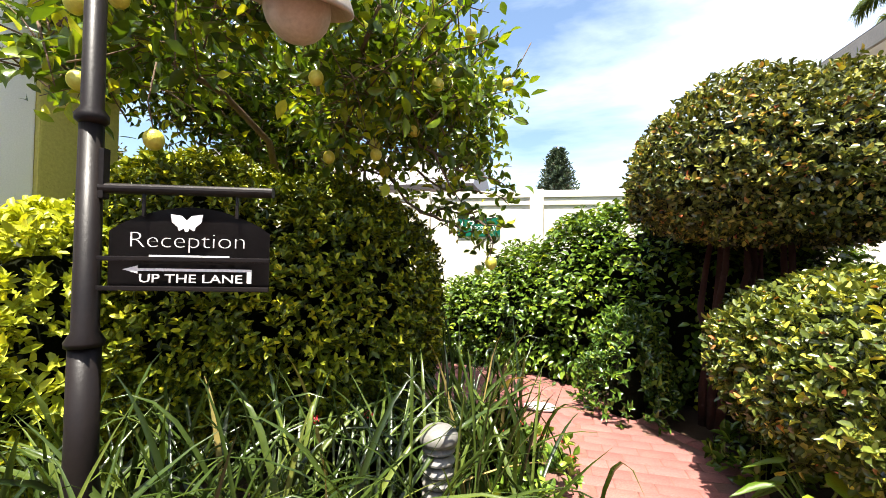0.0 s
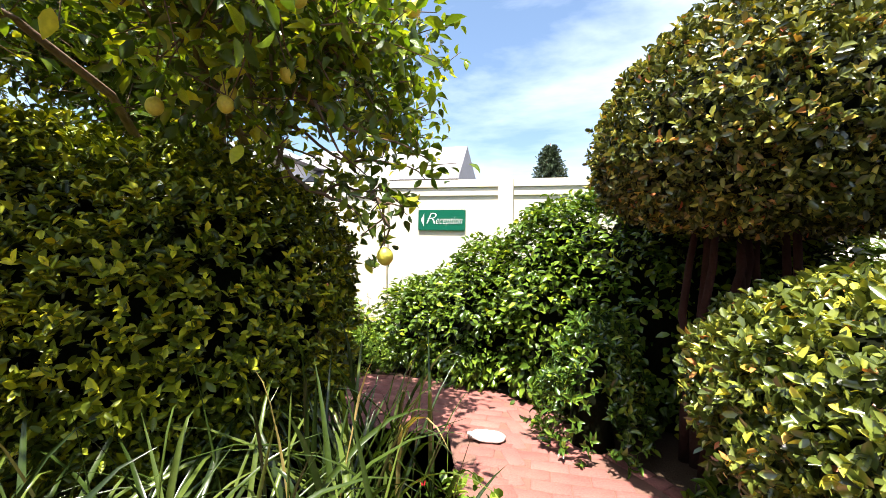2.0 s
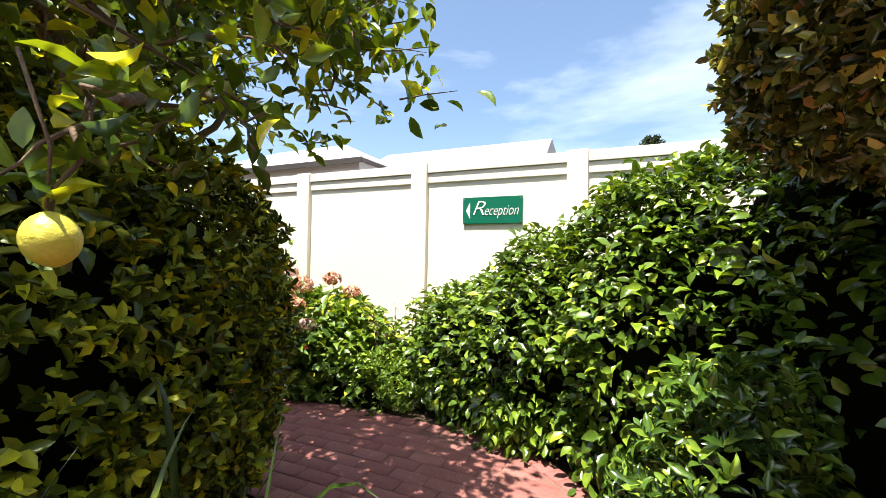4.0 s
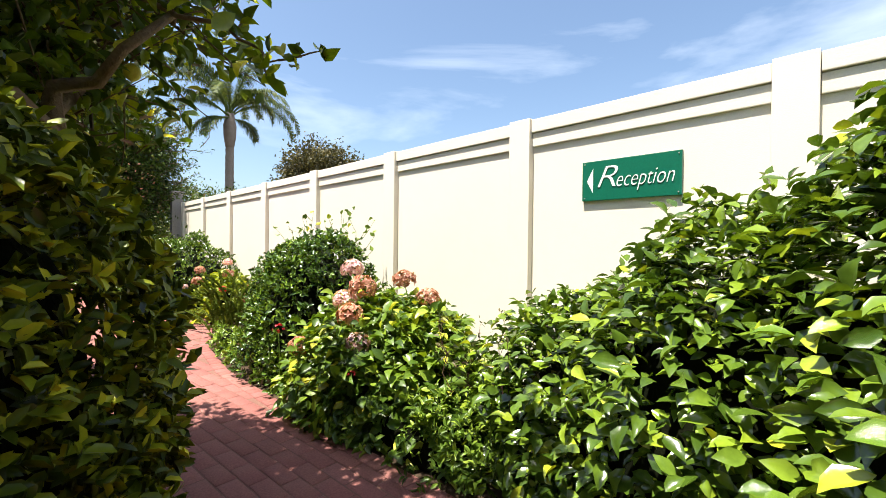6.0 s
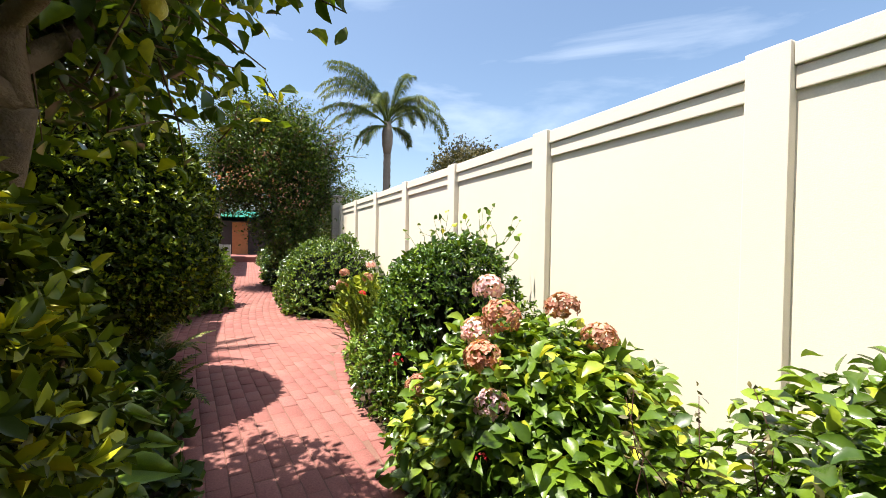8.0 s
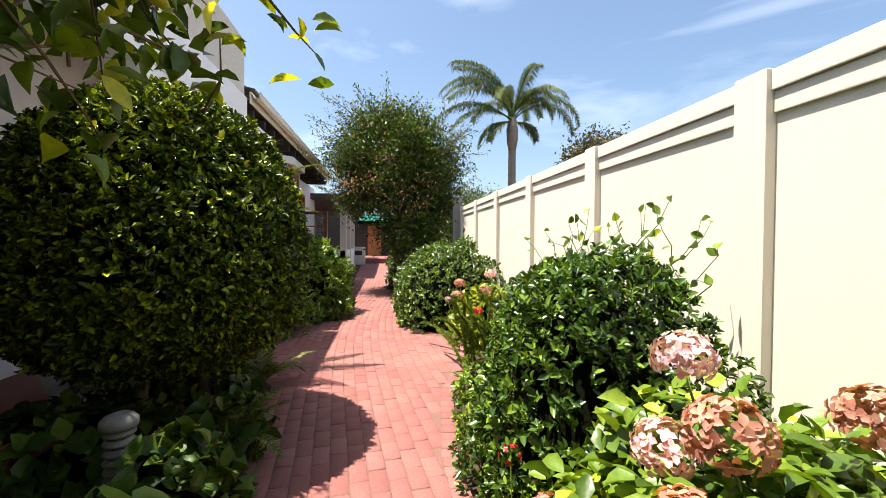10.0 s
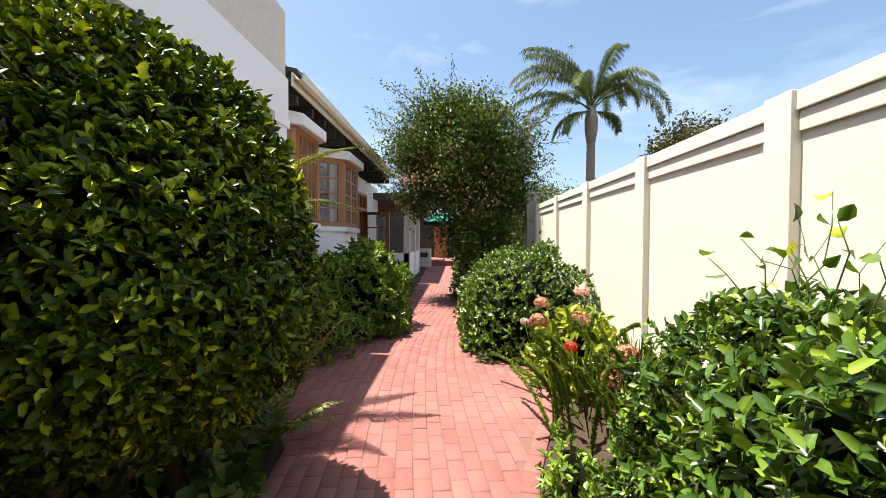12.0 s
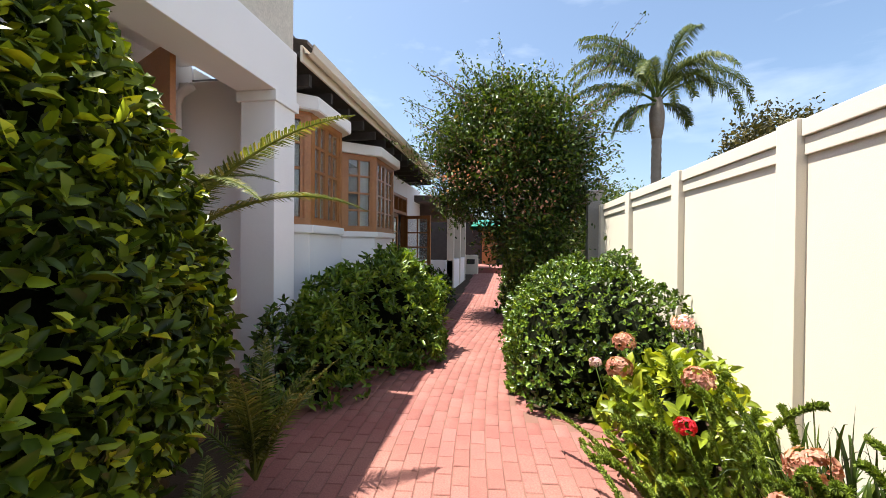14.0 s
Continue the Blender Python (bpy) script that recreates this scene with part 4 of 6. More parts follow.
# ---- things by the entrance ----
def sign_post():
    px, py = -1.541, 0.834
    ang = 18.3
    s = thing("sign_post", "black iron lamp post with a hanging painted reception board", "sign post", at=(px, py, 0))
    bm = bmesh.new()
    lathe(bm, [(0.05, 0.0), (0.05, 0.50), (0.042, 0.58), (0.040, 0.94)], 20)
    part("base", bm, M_BLACK, s, smooth=True)
    bm = bmesh.new()
    lathe(bm, [(0.048, 0.94), (0.050, 0.955), (0.034, 0.985), (0.031, 1.60)], 20)
    part("pole", bm, M_BLACK, s, smooth=True)
    bm = bmesh.new()
    lathe(bm, [(0.031, 1.60), (0.042, 1.612), (0.042, 1.63), (0.029, 1.65), (0.024, 2.75)], 20)
    part("upper_pole", bm, M_BLACK, s, smooth=True)
    r = pose(0, 0, 0, 0, 0, ang)
    bm = bmesh.new()
    bmesh.ops.create_cone(bm, cap_ends=True, segments=14, radius1=0.016, radius2=0.016, depth=0.50, matrix=r @ pose(0.28, 0, 1.412, 0, 90, 0))
    box(bm, 0.030, -0.014, 1.38, 0.046, 0.014, 1.53, 0.003, r)
    part("arm", bm, M_BLACK, s)
    # board with an arched top and raised rails
    bm = bmesh.new()
    xa, xb, zb, zs, zt = 0.05, 0.52, 1.115, 1.285, 1.362
    out = [(xa, zb), (xb, zb), (xb, zs)]
    out += [(xb - (xb - xa) * k / 16, zs + (zt - zs) * math.sin(math.pi * k / 16) ** 0.8) for k in range(1, 16)]
    out += [(xa, zs)]
    f = bm.faces.new([bm.verts.new(r @ Vector((x, 0.011, z))) for x, z in out])
    bmesh.ops.solidify(bm, geom=[f], thickness=0.022)
    part("board", bm, M_BLACK, s)
    for z in (1.108, 1.196):
        bm = bmesh.new()
        box(bm, xa - 0.01, -0.024, z, xb + 0.01, -0.0125, z + 0.014, 0.003, r)
        part("rail", bm, M_BLACK, s)
    for x in (0.15, 0.42):
        bm = bmesh.new()
        box(bm, x, -0.004, 1.33, x + 0.008, 0.004, 1.41, 0.001, r)
        part("hanger", bm, M_BLACK, s)
    text_part("heading", "Reception", 0.068, M_LETTER, s, r @ pose(0.290, -0.0130, 1.258, 90, 0, 0), width=0.326, extrude=0.001, thin=0.0018)
    text_part("direction", "UP THE LANE", 0.036, M_LETTER, s, r @ pose(0.302, -0.0130, 1.144, 90, 0, 0), width=0.295, extrude=0.001)
    bm = bmesh.new()
    box(bm, 0.18, -0.0145, 1.208, 0.41, -0.0118, 1.215, 0, r)
    part("underline", bm, M_LETTER, s)
    bm = bmesh.new()
    box(bm, 0.150, -0.0145, 1.167, 0.476, -0.0118, 1.175, 0, r)
    box(bm, 0.463, -0.0148, 1.133, 0.476, -0.0115, 1.167, 0, r)
    bm.faces.new([bm.verts.new(r @ Vector(p)) for p in ((0.107, -0.0145, 1.171), (0.150, -0.0145, 1.183), (0.150, -0.0145, 1.159))])
    part("arrow", bm, M_LETTER, s)
    # small winged emblem as a plain shape
    bm = bmesh.new()
    wing = [(0.0, 0.016), (0.014, 0.030), (0.046, 0.034), (0.042, 0.010), (0.026, -0.004), (0.022, -0.016), (0.008, -0.008), (0.004, -0.018)]
    pts = wing + [(-x, z) for x, z in wing[::-1]][:-1]
    bm.faces.new([bm.verts.new(r @ Vector((0.285 + x, -0.0145, 1.304 + z))) for x, z in pts])
    part("emblem", bm, M_LETTER, s)
    # lamp arm and shade above
    tubes("lamp_arm", [([(0.02, 0.0, 2.40), (0.22, 0.05, 2.50), (0.50, 0.09, 2.46), (0.62, 0.10, 2.24)], [0.014] * 4)], M_BLACK, s, seg=10)
    bm = bmesh.new()
    lathe(bm, [(0.03, 0.30), (0.06, 0.27), (0.10, 0.18), (0.150, 0.07), (0.153, 0.06), (0.146, 0.055), (0.1, 0.12)], 28)
    o = part("lamp_shade", bm, M_SHADE, s, "weathered cream lamp shade", smooth=True)
    o.matrix_local = pose(0.62, 0.10, 1.88, 14, 12, 0)
    bm = bmesh.new()
    bmesh.ops.create_uvsphere(bm, u_segments=24, v_segments=14, radius=0.095)
    o = part("globe", bm, M_SHADE, s, smooth=True)
    o.matrix_local = pose(0.615, 0.10, 1.935)


sign_post()


def bollard(at, label):
    b = thing("bollard_light", label, "garden light", group="bollard lights in the beds", at=at)
    bm = bmesh.new()
    lathe(bm, [(0.058, 0.0), (0.058, 0.25), (0.053, 0.26)], 22)
    part("stem", bm, M_LAMP, b, smooth=False)
    for k in range(6):
        bm = bmesh.new()
        lathe(bm, [(0.041, 0.262 + k * 0.042), (0.063, 0.272 + k * 0.042), (0.064, 0.280 + k * 0.042), (0.048, 0.300 + k * 0.042)], 22)
        part("louvre", bm, M_LAMP, b)
    bm = bmesh.new()
    lathe(bm, [(0.071, 0.51), (0.076, 0.525), (0.073, 0.545), (0.054, 0.565), (0.027, 0.575), (0.007, 0.578)], 24)
    part("cap", bm, M_LAMP, b, smooth=True)
    return b


first = bollard((-0.60, 1.44, 0.0), "cream louvred bollard garden light among strap leaves")
copy_thing(first, pose(-3.69, 2.76, 0.0))["label"] = "cream louvred bollard garden light in deep shade under a hedge"


def stone():
    s = thing("white_stone", "flat white stone lying at the edge of the brick path", "stone")
    bm = bmesh.new()
    bmesh.ops.create_icosphere(bm, subdivisions=3, radius=1)
    for v in bm.verts:
        k = 1 + 0.25 * noise.noise(v.co * 1.7)
        v.co = Vector((v.co.x * 0.13 * k, v.co.y * 0.07 * k, max(-0.4, v.co.z) * 0.035 * k))
    o = part("slab", bm, M_STONE, s, smooth=True)
    s.location = (-0.20, 3.33, 0.02)


stone()


def pot():
    p = thing("plant_pot", "large pale round plant pot in deep shade by the porch", "pot", at=(-5.3, 1.62, 0))
    bm = bmesh.new()
    lathe(bm, [(0.16, 0), (0.24, 0.10), (0.30, 0.26), (0.31, 0.38), (0.27, 0.50), (0.24, 0.55), (0.27, 0.58), (0.27, 0.61), (0.23, 0.61), (0.22, 0.5)], 28)
    part("body", bm, M_STONE, p, smooth=True)
    bm = bmesh.new()
    lathe(bm, [(0.225, 0.52), (0.1, 0.53)], 20)
    part("soil", bm, M_SOIL, p)


pot()


# ---- clipped hedges ----
shrub("clipped_hedge", "large dome-clipped privet hedge with golden-green leaves", "hedge",
      [((-1.62, 2.48, 0.80), (0.76, 0.91), 0.92, 0.78, 2.25), ((-2.35, 2.1, 0.70), (0.85, 0.7), 1.16, 0.70, 2.4)],
      70000, 0.041, 0.54, L_GOLD, 11, depth=0.12, rough=0.05, lift=0.9, simple=True)
# sunlit flank of the hedge, added as its own lobe in sun-coloured leaves
shrub("sunlit_hedge_lobe", "sunlit privet hedge lobe beside the sign post, sunlight in its yellow leaves", "shrub",
      [((-2.62, 1.38, 0.55), (0.46, 0.46), 0.86, 0.55, 2.2)], 11000, 0.05, 0.52, L_GOLD_SUN, 10, depth=0.1, rough=0.07, lift=0.9, simple=True)
shrub("clipped_ball_hedge", "tall round-clipped green hedge on short dark stems", "hedge",
      [((-4.70, 2.46, 1.12), (0.88, 0.92), 1.24, 0.66, 2.05)], 56000, 0.041, 0.54, L_BALL, 12, depth=0.10, rough=0.04, lift=0.9, simple=True,
      trunk=[([(-4.8, 2.5, -0.05), (-4.75, 2.45, 0.7)], [0.06, 0.05]), ([(-4.5, 2.35, -0.05), (-4.6, 2.4, 0.7)], [0.05, 0.04]), ([(-5.0, 2.6, -0.05), (-4.9, 2.55, 0.7)], [0.05, 0.04])])
shrub("upper_topiary", "mushroom-shaped dark bronze-green clipped topiary on red stems", "hedge",
      [((1.34, 3.05, 1.75), (0.94, 0.94), 0.68, 0.42, 2.5)], 44000, 0.035, 0.60, L_BRONZE, 13, simple=True, depth=0.12, rough=0.05, lift=0.6, tumble=0.7)
shrub("lower_topiary", "low rounded clipped topiary with bronze leaves tinted yellow-green for sun", "hedge",
      [((1.48, 2.08, 0.72), (0.84, 0.82), 0.50, 0.44, 2.5)], 38000, 0.037, 0.6, L_BRONZE_LIT, 14, simple=True, depth=0.11, rough=0.05, lift=0.6, tumble=0.7,
      trunk=[([(1.5, 2.1, -0.05), (1.5, 2.1, 0.4)], [0.06, 0.05])])


def topiary_stems():
    s = thing("topiary_stems", "cluster of red-brown fibrous stems beneath the topiary", "trunk")
    rng = np.random.default_rng(3)
    for k in range(9):
        x, y = 1.25 + rng.uniform(-0.28, 0.3), 3.25 + rng.uniform(-0.15, 0.25)
        tubes("stem", [(wander((x, y, -0.05), (x * 0.85 + 0.2, y * 0.9 + 0.3, 1.5), 6, 0.02, rng), list(np.linspace(0.034, 0.018, 6)))], M_BARK_RED, s, seg=8)


topiary_stems()
shrub("creeper_bank", "bank of glossy green creeper climbing over the garden wall", "creeper",
      [((-1.0, 5.34, 0), (0.78, 0.8), 1.0, 0.05, 2.2), ((-0.3, 5.17, 0), (0.8, 0.95), 1.36, 0.05, 2.2), ((0.5, 4.92, 0), (0.92, 1.0), 1.82, 0.05, 2.3), ((1.5, 4.6, 0), (1.12, 1.2), 2.42, 0.05, 2.5)],
      56000, 0.072, 0.58, L_CREEP, 15, droop=True, depth=0.15, rough=0.10, lift=0.6, tumble=0.6, single=L_CREEP1, singles=300, window=(-1.5, 3.4, 0.2, 0.9, 4.6, 1.8))
shrub("corner_bush", "small dark-leaved bush spilling onto the brick path", "bush",
      [((0.46, 3.45, 0.0), (0.36, 0.36), 0.85, 0.05, 2.2)], 4200, 0.055, 0.42, L_DARK, 16, depth=0.12, rough=0.08, lift=0.7)
shrub("path_edge_bush", "low leafy ground cover beneath the topiary", "bush",
      [((1.05, 2.65, 0.0), (0.28, 0.3), 0.28, 0.02, 2.0)], 1000, 0.07, 0.5, L_CREEP, 17, depth=0.08, rough=0.06, lift=0.6)

# ---- beds along the wall ----
hydrangea = shrub("hydrangea", "hydrangea bush with broad green leaves and fading pink heads", "hydrangea",
      [((-2.55, 4.98, 0), (0.80, 0.66), 0.82, 0.05, 2.2), ((-1.95, 5.0, 0), (0.5, 0.5), 0.42, 0.05, 2.2)], 13500, 0.084, 0.64, L_HYD, 18, droop=True, depth=0.16, rough=0.08, lift=0.4, tumble=0.5,
      single=L_HYD1, singles=260, window=(-3.4, 4.2, 0.1, -1.6, 5.2, 1.0))
shrub("seeding_bush", "thin brownish low bush with dry seed twigs against the wall", "bush",
      [((-1.6, 4.75, 0), (0.42, 0.36), 0.42, 0.05, 2.0)], 3000, 0.04, 0.4, L_LIGHT, 19, depth=0.18, rough=0.08, lift=0.8)
shrub("wall_shrub", "dense dark glossy-leaved shrub against the cream wall", "shrub",
      [((-3.70, 5.02, 0), (0.68, 0.68), 1.33, 0.05, 2.2), ((-4.35, 5.15, 0), (0.62, 0.6), 1.30, 0.05, 2.2)], 36000, 0.043, 0.55, L_DARK, 20, simple=True, depth=0.15, rough=0.1, lift=0.7)
shrub("small_leaf_hedge", "rounded small-leaved green hedge beside the brick path", "hedge",
      [((-8.35, 5.0, 0), (0.80, 0.92), 1.18, 0.05, 2.8), ((-9.3, 4.95, 0), (0.85, 0.88), 1.26, 0.05, 2.6), ((-10.3, 4.95, 0), (0.8, 0.8), 1.10, 0.05, 2.4), ((-8.75, 5.3, 0), (0.6, 0.42), 1.36, 0.05, 2.0), ((-7.9, 4.75, 0), (0.42, 0.55), 0.85, 0.05, 2.2)], 58000, 0.046, 0.58, L_SMALL, 21, depth=0.12, rough=0.10, lift=0.6, simple=True)
lime_hydrangea = shrub("lime_hydrangea", "yellow-green hydrangea with pink and dry flower heads", "hydrangea",
      [((-6.95, 5.2, 0), (0.52, 0.44), 0.74, 0.05, 2.2)], 2000, 0.105, 0.5, L_LIME, 22, depth=0.14, rough=0.08, lift=0.6, tumble=0.5)
shrub("shade_shrub", "dark shrubs in the shade beneath the garden tree", "shrub",
      [((-11.3, 4.95, 0), (0.8, 0.75), 0.95, 0.05, 2.2), ((-12.8, 4.7, 0), (1.0, 0.8), 0.9, 0.05, 2.2), ((-15.0, 4.7, 0), (1.4, 0.8), 1.0, 0.05, 2.2)], 16000, 0.06, 0.5, L_DARK, 23, depth=0.12, rough=0.08, simple=True)
shrub("porch_bush", "leafy light-green bush in front of the bay windows", "bush",
      [((-9.35, 2.55, 0), (0.95, 0.78), 1.38, 0.05, 2.2), ((-10.7, 2.35, 0), (0.9, 0.7), 1.1, 0.05, 2.2), ((-8.45, 2.3, 0), (0.65, 0.55), 1.25, 0.05, 2.1), ((-7.65, 2.4, 0), (0.42, 0.36), 0.95, 0.05, 2.0)], 26000, 0.078, 0.42, L_LIGHT, 24, simple=True, depth=0.2, rough=0.14, lift=0.9, tumble=0.6)
shrub("lane_bush", "dark rounded bush beside the far end of the lane", "bush",
      [((-14.3, 2.25, 0), (0.9, 0.55), 0.85, 0.05, 2.2), ((-22.5, 4.6, 0), (2.5, 0.7), 1.0, 0.05, 2.2)], 9000, 0.07, 0.5, L_DARK, 25, depth=0.1, simple=True)
shrub("porch_foliage", "dark leafy plant in shade beside the porch column", "bush",
      [((-7.3, 2.2, 0), (0.42, 0.3), 0.9, 0.05, 2.0)], 1700, 0.07, 0.42, L_DARK, 26, depth=0.2, rough=0.12, lift=0.9)


shrub("border_cover", "low mixed green leaves edging the brick path", "bedding plant",
      [((-3.3, 4.55, 0), (0.5, 0.22), 0.32, 0.02, 2.0), ((-4.3, 4.62, 0), (0.55, 0.25), 0.36, 0.02, 2.0), ((-5.2, 4.72, 0), (0.5, 0.24), 0.26, 0.02, 2.0), ((-1.9, 4.55, 0), (0.6, 0.24), 0.34, 0.02, 2.0)],
      3200, 0.05, 0.5, L_LIGHT, 27, depth=0.1, rough=0.06, lift=0.7, simple=True)


def flower_heads(bush, places, seed):
    for i, (x, y, z, r, mat, tone) in enumerate(places):
        f = petal_ball("flower_head", (x, y, z), r, 85, mat, bush, seed + i)
        f["label"] = tone
        tubes("stalk", [([(x + 0.05, y + 0.12, max(0.05, z - 0.5)), (x, y, z - r * 0.3)], [0.005, 0.004])], L_HYD, f, seg=5)


PINK, DRY = "round pale pink hydrangea flower head", "round faded rust-brown hydrangea flower head"
flower_heads(hydrangea, [
    (-2.80, 4.81, 1.01, 0.088, L_PINK, PINK), (-2.57, 4.75, 0.89, 0.10, L_DUSTY, DRY), (-2.71, 4.69, 0.79, 0.088, L_PINK, PINK), (-2.51, 4.61, 0.71, 0.095, L_DUSTY, DRY),
    (-2.51, 5.09, 0.93, 0.09, L_DUSTY, DRY), (-2.32, 5.16, 0.80, 0.088, L_DUSTY, DRY), (-2.30, 4.53, 0.57, 0.078, L_PINK, PINK), (-2.96, 4.47, 0.44, 0.085, L_DUSTY, DRY)], 40)
flower_heads(lime_hydrangea, [
    (-7.00, 4.88, 0.78, 0.075, L_DUSTY, DRY), (-6.95, 4.84, 0.62, 0.085, L_DUSTY, DRY), (-7.25, 5.35, 0.88, 0.075, L_PINK, PINK), (-6.30, 5.05, 0.76, 0.075, L_DUSTY, DRY),
    (-7.50, 4.80, 0.50, 0.05, L_PINK, PINK), (-6.20, 4.95, 0.56, 0.05, L_RED, "small deep pink flower head"), (-5.75, 5.2, 0.62, 0.085, L_DUSTY, DRY), (-5.70, 5.1, 0.47, 0.08, L_DUSTY, DRY)], 60)


def red_flower(x, y, z, r, seed):
    f = thing("red_flower", "small bright red garden flower among green leaves", "flower", group="red flowers in the beds")
    petal_ball("petals", (x, y, z), r, 14, L_RED, f, seed)
    tubes("stalk", [([(x, y + 0.02, 0.0), (x, y, z)], [0.003, 0.002])], L_HYD, f, seg=4)


for i, (x, y, z, r) in enumerate([(-3.17, 4.40, 0.55, 0.045), (-2.2, 4.42, 0.42, 0.025), (-0.85, 1.35, 0.62, 0.02), (-1.05, 1.3, 0.6, 0.018), (-0.32, 2.1, 0.36, 0.02), (-0.22, 2.0, 0.34, 0.022),
                                  (-0.12, 2.05, 0.30, 0.02), (-0.4, 1.9, 0.38, 0.02), (-0.05, 2.2, 0.16, 0.02), (1.0, 2.5, 0.4, 0.018), (0.9, 2.35, 0.36, 0.016), (-0.3, 2.5, 0.4, 0.018)]):
    red_flower(x, y, z, r, 80 + i)

# ---- strap leaves, ferns, plumes ----
clump("agapanthus_clump", "long arching strap leaves filling the entrance flower bed", "strap-leaf plant",
      [(-1.75, 0.95, 0.35, 0.3), (-1.3, 1.05, 0.4, 0.3), (-0.9, 1.2, 0.4, 0.35), (-0.55, 1.5, 0.35, 0.4), (-0.45, 2.1, 0.3, 0.4), (-0.65, 2.25, 0.25, 0.3), (-2.2, 0.6, 0.4, 0.3), (-1.2, 0.55, 0.5, 0.2)],
      680, 1.0, 0.90, 0.018, L_BLADE, 31, sag=0.20)
clump("wall_agapanthus", "green strap-leaf clump against the garden wall", "strap-leaf plant", [(-5.3, 5.3, 0.25, 0.15), (-5.6, 5.35, 0.3, 0.15), (-5.95, 5.4, 0.25, 0.12)], 420, 0.36, 0.80, 0.018, L_BLADE, 32)
shrub("flower_bed_cover", "low light-green bedding leaves with red flowers by the path", "bedding plant",
      [((-0.22, 2.15, 0.0), (0.22, 0.45), 0.26, 0.02, 2.0), ((-0.35, 1.65, 0.0), (0.25, 0.3), 0.3, 0.02, 2.0)], 1300, 0.055, 0.6, L_LIGHT, 33, depth=0.12, lift=0.8)


def fern(name, label, base, crown_z, count, length, droop, seed, leaf_len=0.2, leaf_w=0.016, pairs=34, lift=0.0, category="fern", material=None):
    f = thing(name, label, category, at=(base[0], base[1], 0))
    rng = np.random.default_rng(seed)
    if crown_z > 0.3:
        tubes("trunk", [([(0, 0, -0.05), (0.02, 0, crown_z * 0.5), (0, 0.02, crown_z)], [0.10, 0.085, 0.08])], M_BARK, f, seg=12)
    shapes = [frond_mesh("frond", length, droop * k, pairs, leaf_len, leaf_w, material or L_FERN, seed + i) for i, k in enumerate((0.7, 1.0, 1.25))]
    for i in range(count):
        o = put("frond", shapes[i % 3], f)
        o.matrix_local = pose(0, 0, max(crown_z, 0.05), 0, -rng.uniform(5, 45) - lift, 360 * i / count + rng.uniform(-14, 14)) @ Matrix.Scale(rng.uniform(0.8, 1.1), 4)
    return f


fern("tree_fern", "tree fern with long feathered fronds beside the clipped hedge", (-6.15, 2.05), 1.35, 12, 1.45, 0.5, 41, 0.22, 0.011, 95, category="fern")
fern("cycad", "small cycad with stiff feathery fronds at the path edge", (-6.15, 2.72), 0.12, 11, 0.80, 0.35, 42, 0.16, 0.011, 36, 22, category="cycad")
fern("ground_fern", "low feathery fern spreading beneath the clipped hedge", (-5.55, 2.85), 0.08, 12, 0.50, 0.5, 43, 0.11, 0.012, 30)
fern("ground_fern", "low feathery fern spreading beneath the clipped hedge", (-4.4, 3.0), 0.08, 12, 0.46, 0.5, 44, 0.11, 0.012, 30)
shrub("shade_ground_cover", "broad dark leaves in the shade under the hedge", "bedding plant",
      [((-2.9, 3.08, 0), (0.5, 0.3), 0.36, 0.02, 2.0), ((-3.7, 2.9, 0), (0.55, 0.35), 0.42, 0.02, 2.0), ((-4.5, 2.75, 0), (0.55, 0.4), 0.40, 0.02, 2.0), ((-5.2, 2.5, 0), (0.5, 0.4), 0.42, 0.02, 2.0), ((-4.2, 2.2, 0), (0.6, 0.4), 0.45, 0.02, 2.0)], 3600, 0.10, 0.75, L_TREE, 45, depth=0.12, lift=0.5)


def arum(at, count, size, seed, label):
    """Broad heart-shaped leaves on long stalks."""
    a = thing("broad_leaf_plant", label, "leafy plant", at=at)
    rng = np.random.default_rng(seed)
    outline = [(0, 0), (-0.12, 0.16), (-0.10, 0.34), (0.10, 0.46), (0.40, 0.40), (0.72, 0.20), (1.0, 0.0)]
    V = [(x, 0, -0.10 * x * x) for x, y in outline] + [(x, y, 0.16 * y - 0.12 * x * x) for x, y in outline[1:-1]] + [(x, -y, 0.16 * y - 0.12 * x * x) for x, y in outline[1:-1]]
    F = []
    for s0 in (7, 12):
        chain = [0] + list(range(s0, s0 + 5)) + [6]
        for k in range(6):
            mid_a, mid_b = k, k + 1
            F.append((mid_a, mid_b, chain[k + 1], chain[k]) if chain[k] != mid_a and chain[k + 1] != mid_b else ((mid_a, mid_b, chain[k + 1]) if chain[k] == mid_a else (mid_a, mid_b, chain[k])))
    V[1], V[2], V[3], V[4], V[5] = (0.05, 0, 0), (0.18, 0, -0.01), (0.34, 0, -0.02), (0.55, 0, -0.05), (0.78, 0, -0.09)
    me = mesh_of("leaf", V, F, L_HYD1, True)
    for k in range(count):
        az = 360 * k / count + rng.uniform(-25, 25)
        r, z = rng.uniform(0.05, 0.24), rng.uniform(0.18, 0.46)
        x, y = r * math.cos(radians(az)), r * math.sin(radians(az))
        tubes("stalk", [([(0, 0, 0), (x * 0.4, y * 0.4, z * 0.7), (x, y, z)], [0.007, 0.006, 0.004])], L_HYD, a, seg=5)
        o = put("leaf", me, a)
        o.matrix_local = pose(x, y, z, rng.uniform(-20, 20), rng.uniform(0, 40), az) @ Matrix.Scale(size * rng.uniform(0.7, 1.15), 4)


arum((0.86, 1.82, 0), 9, 0.17, 91, "broad heart-shaped leaves on stalks under the topiary")
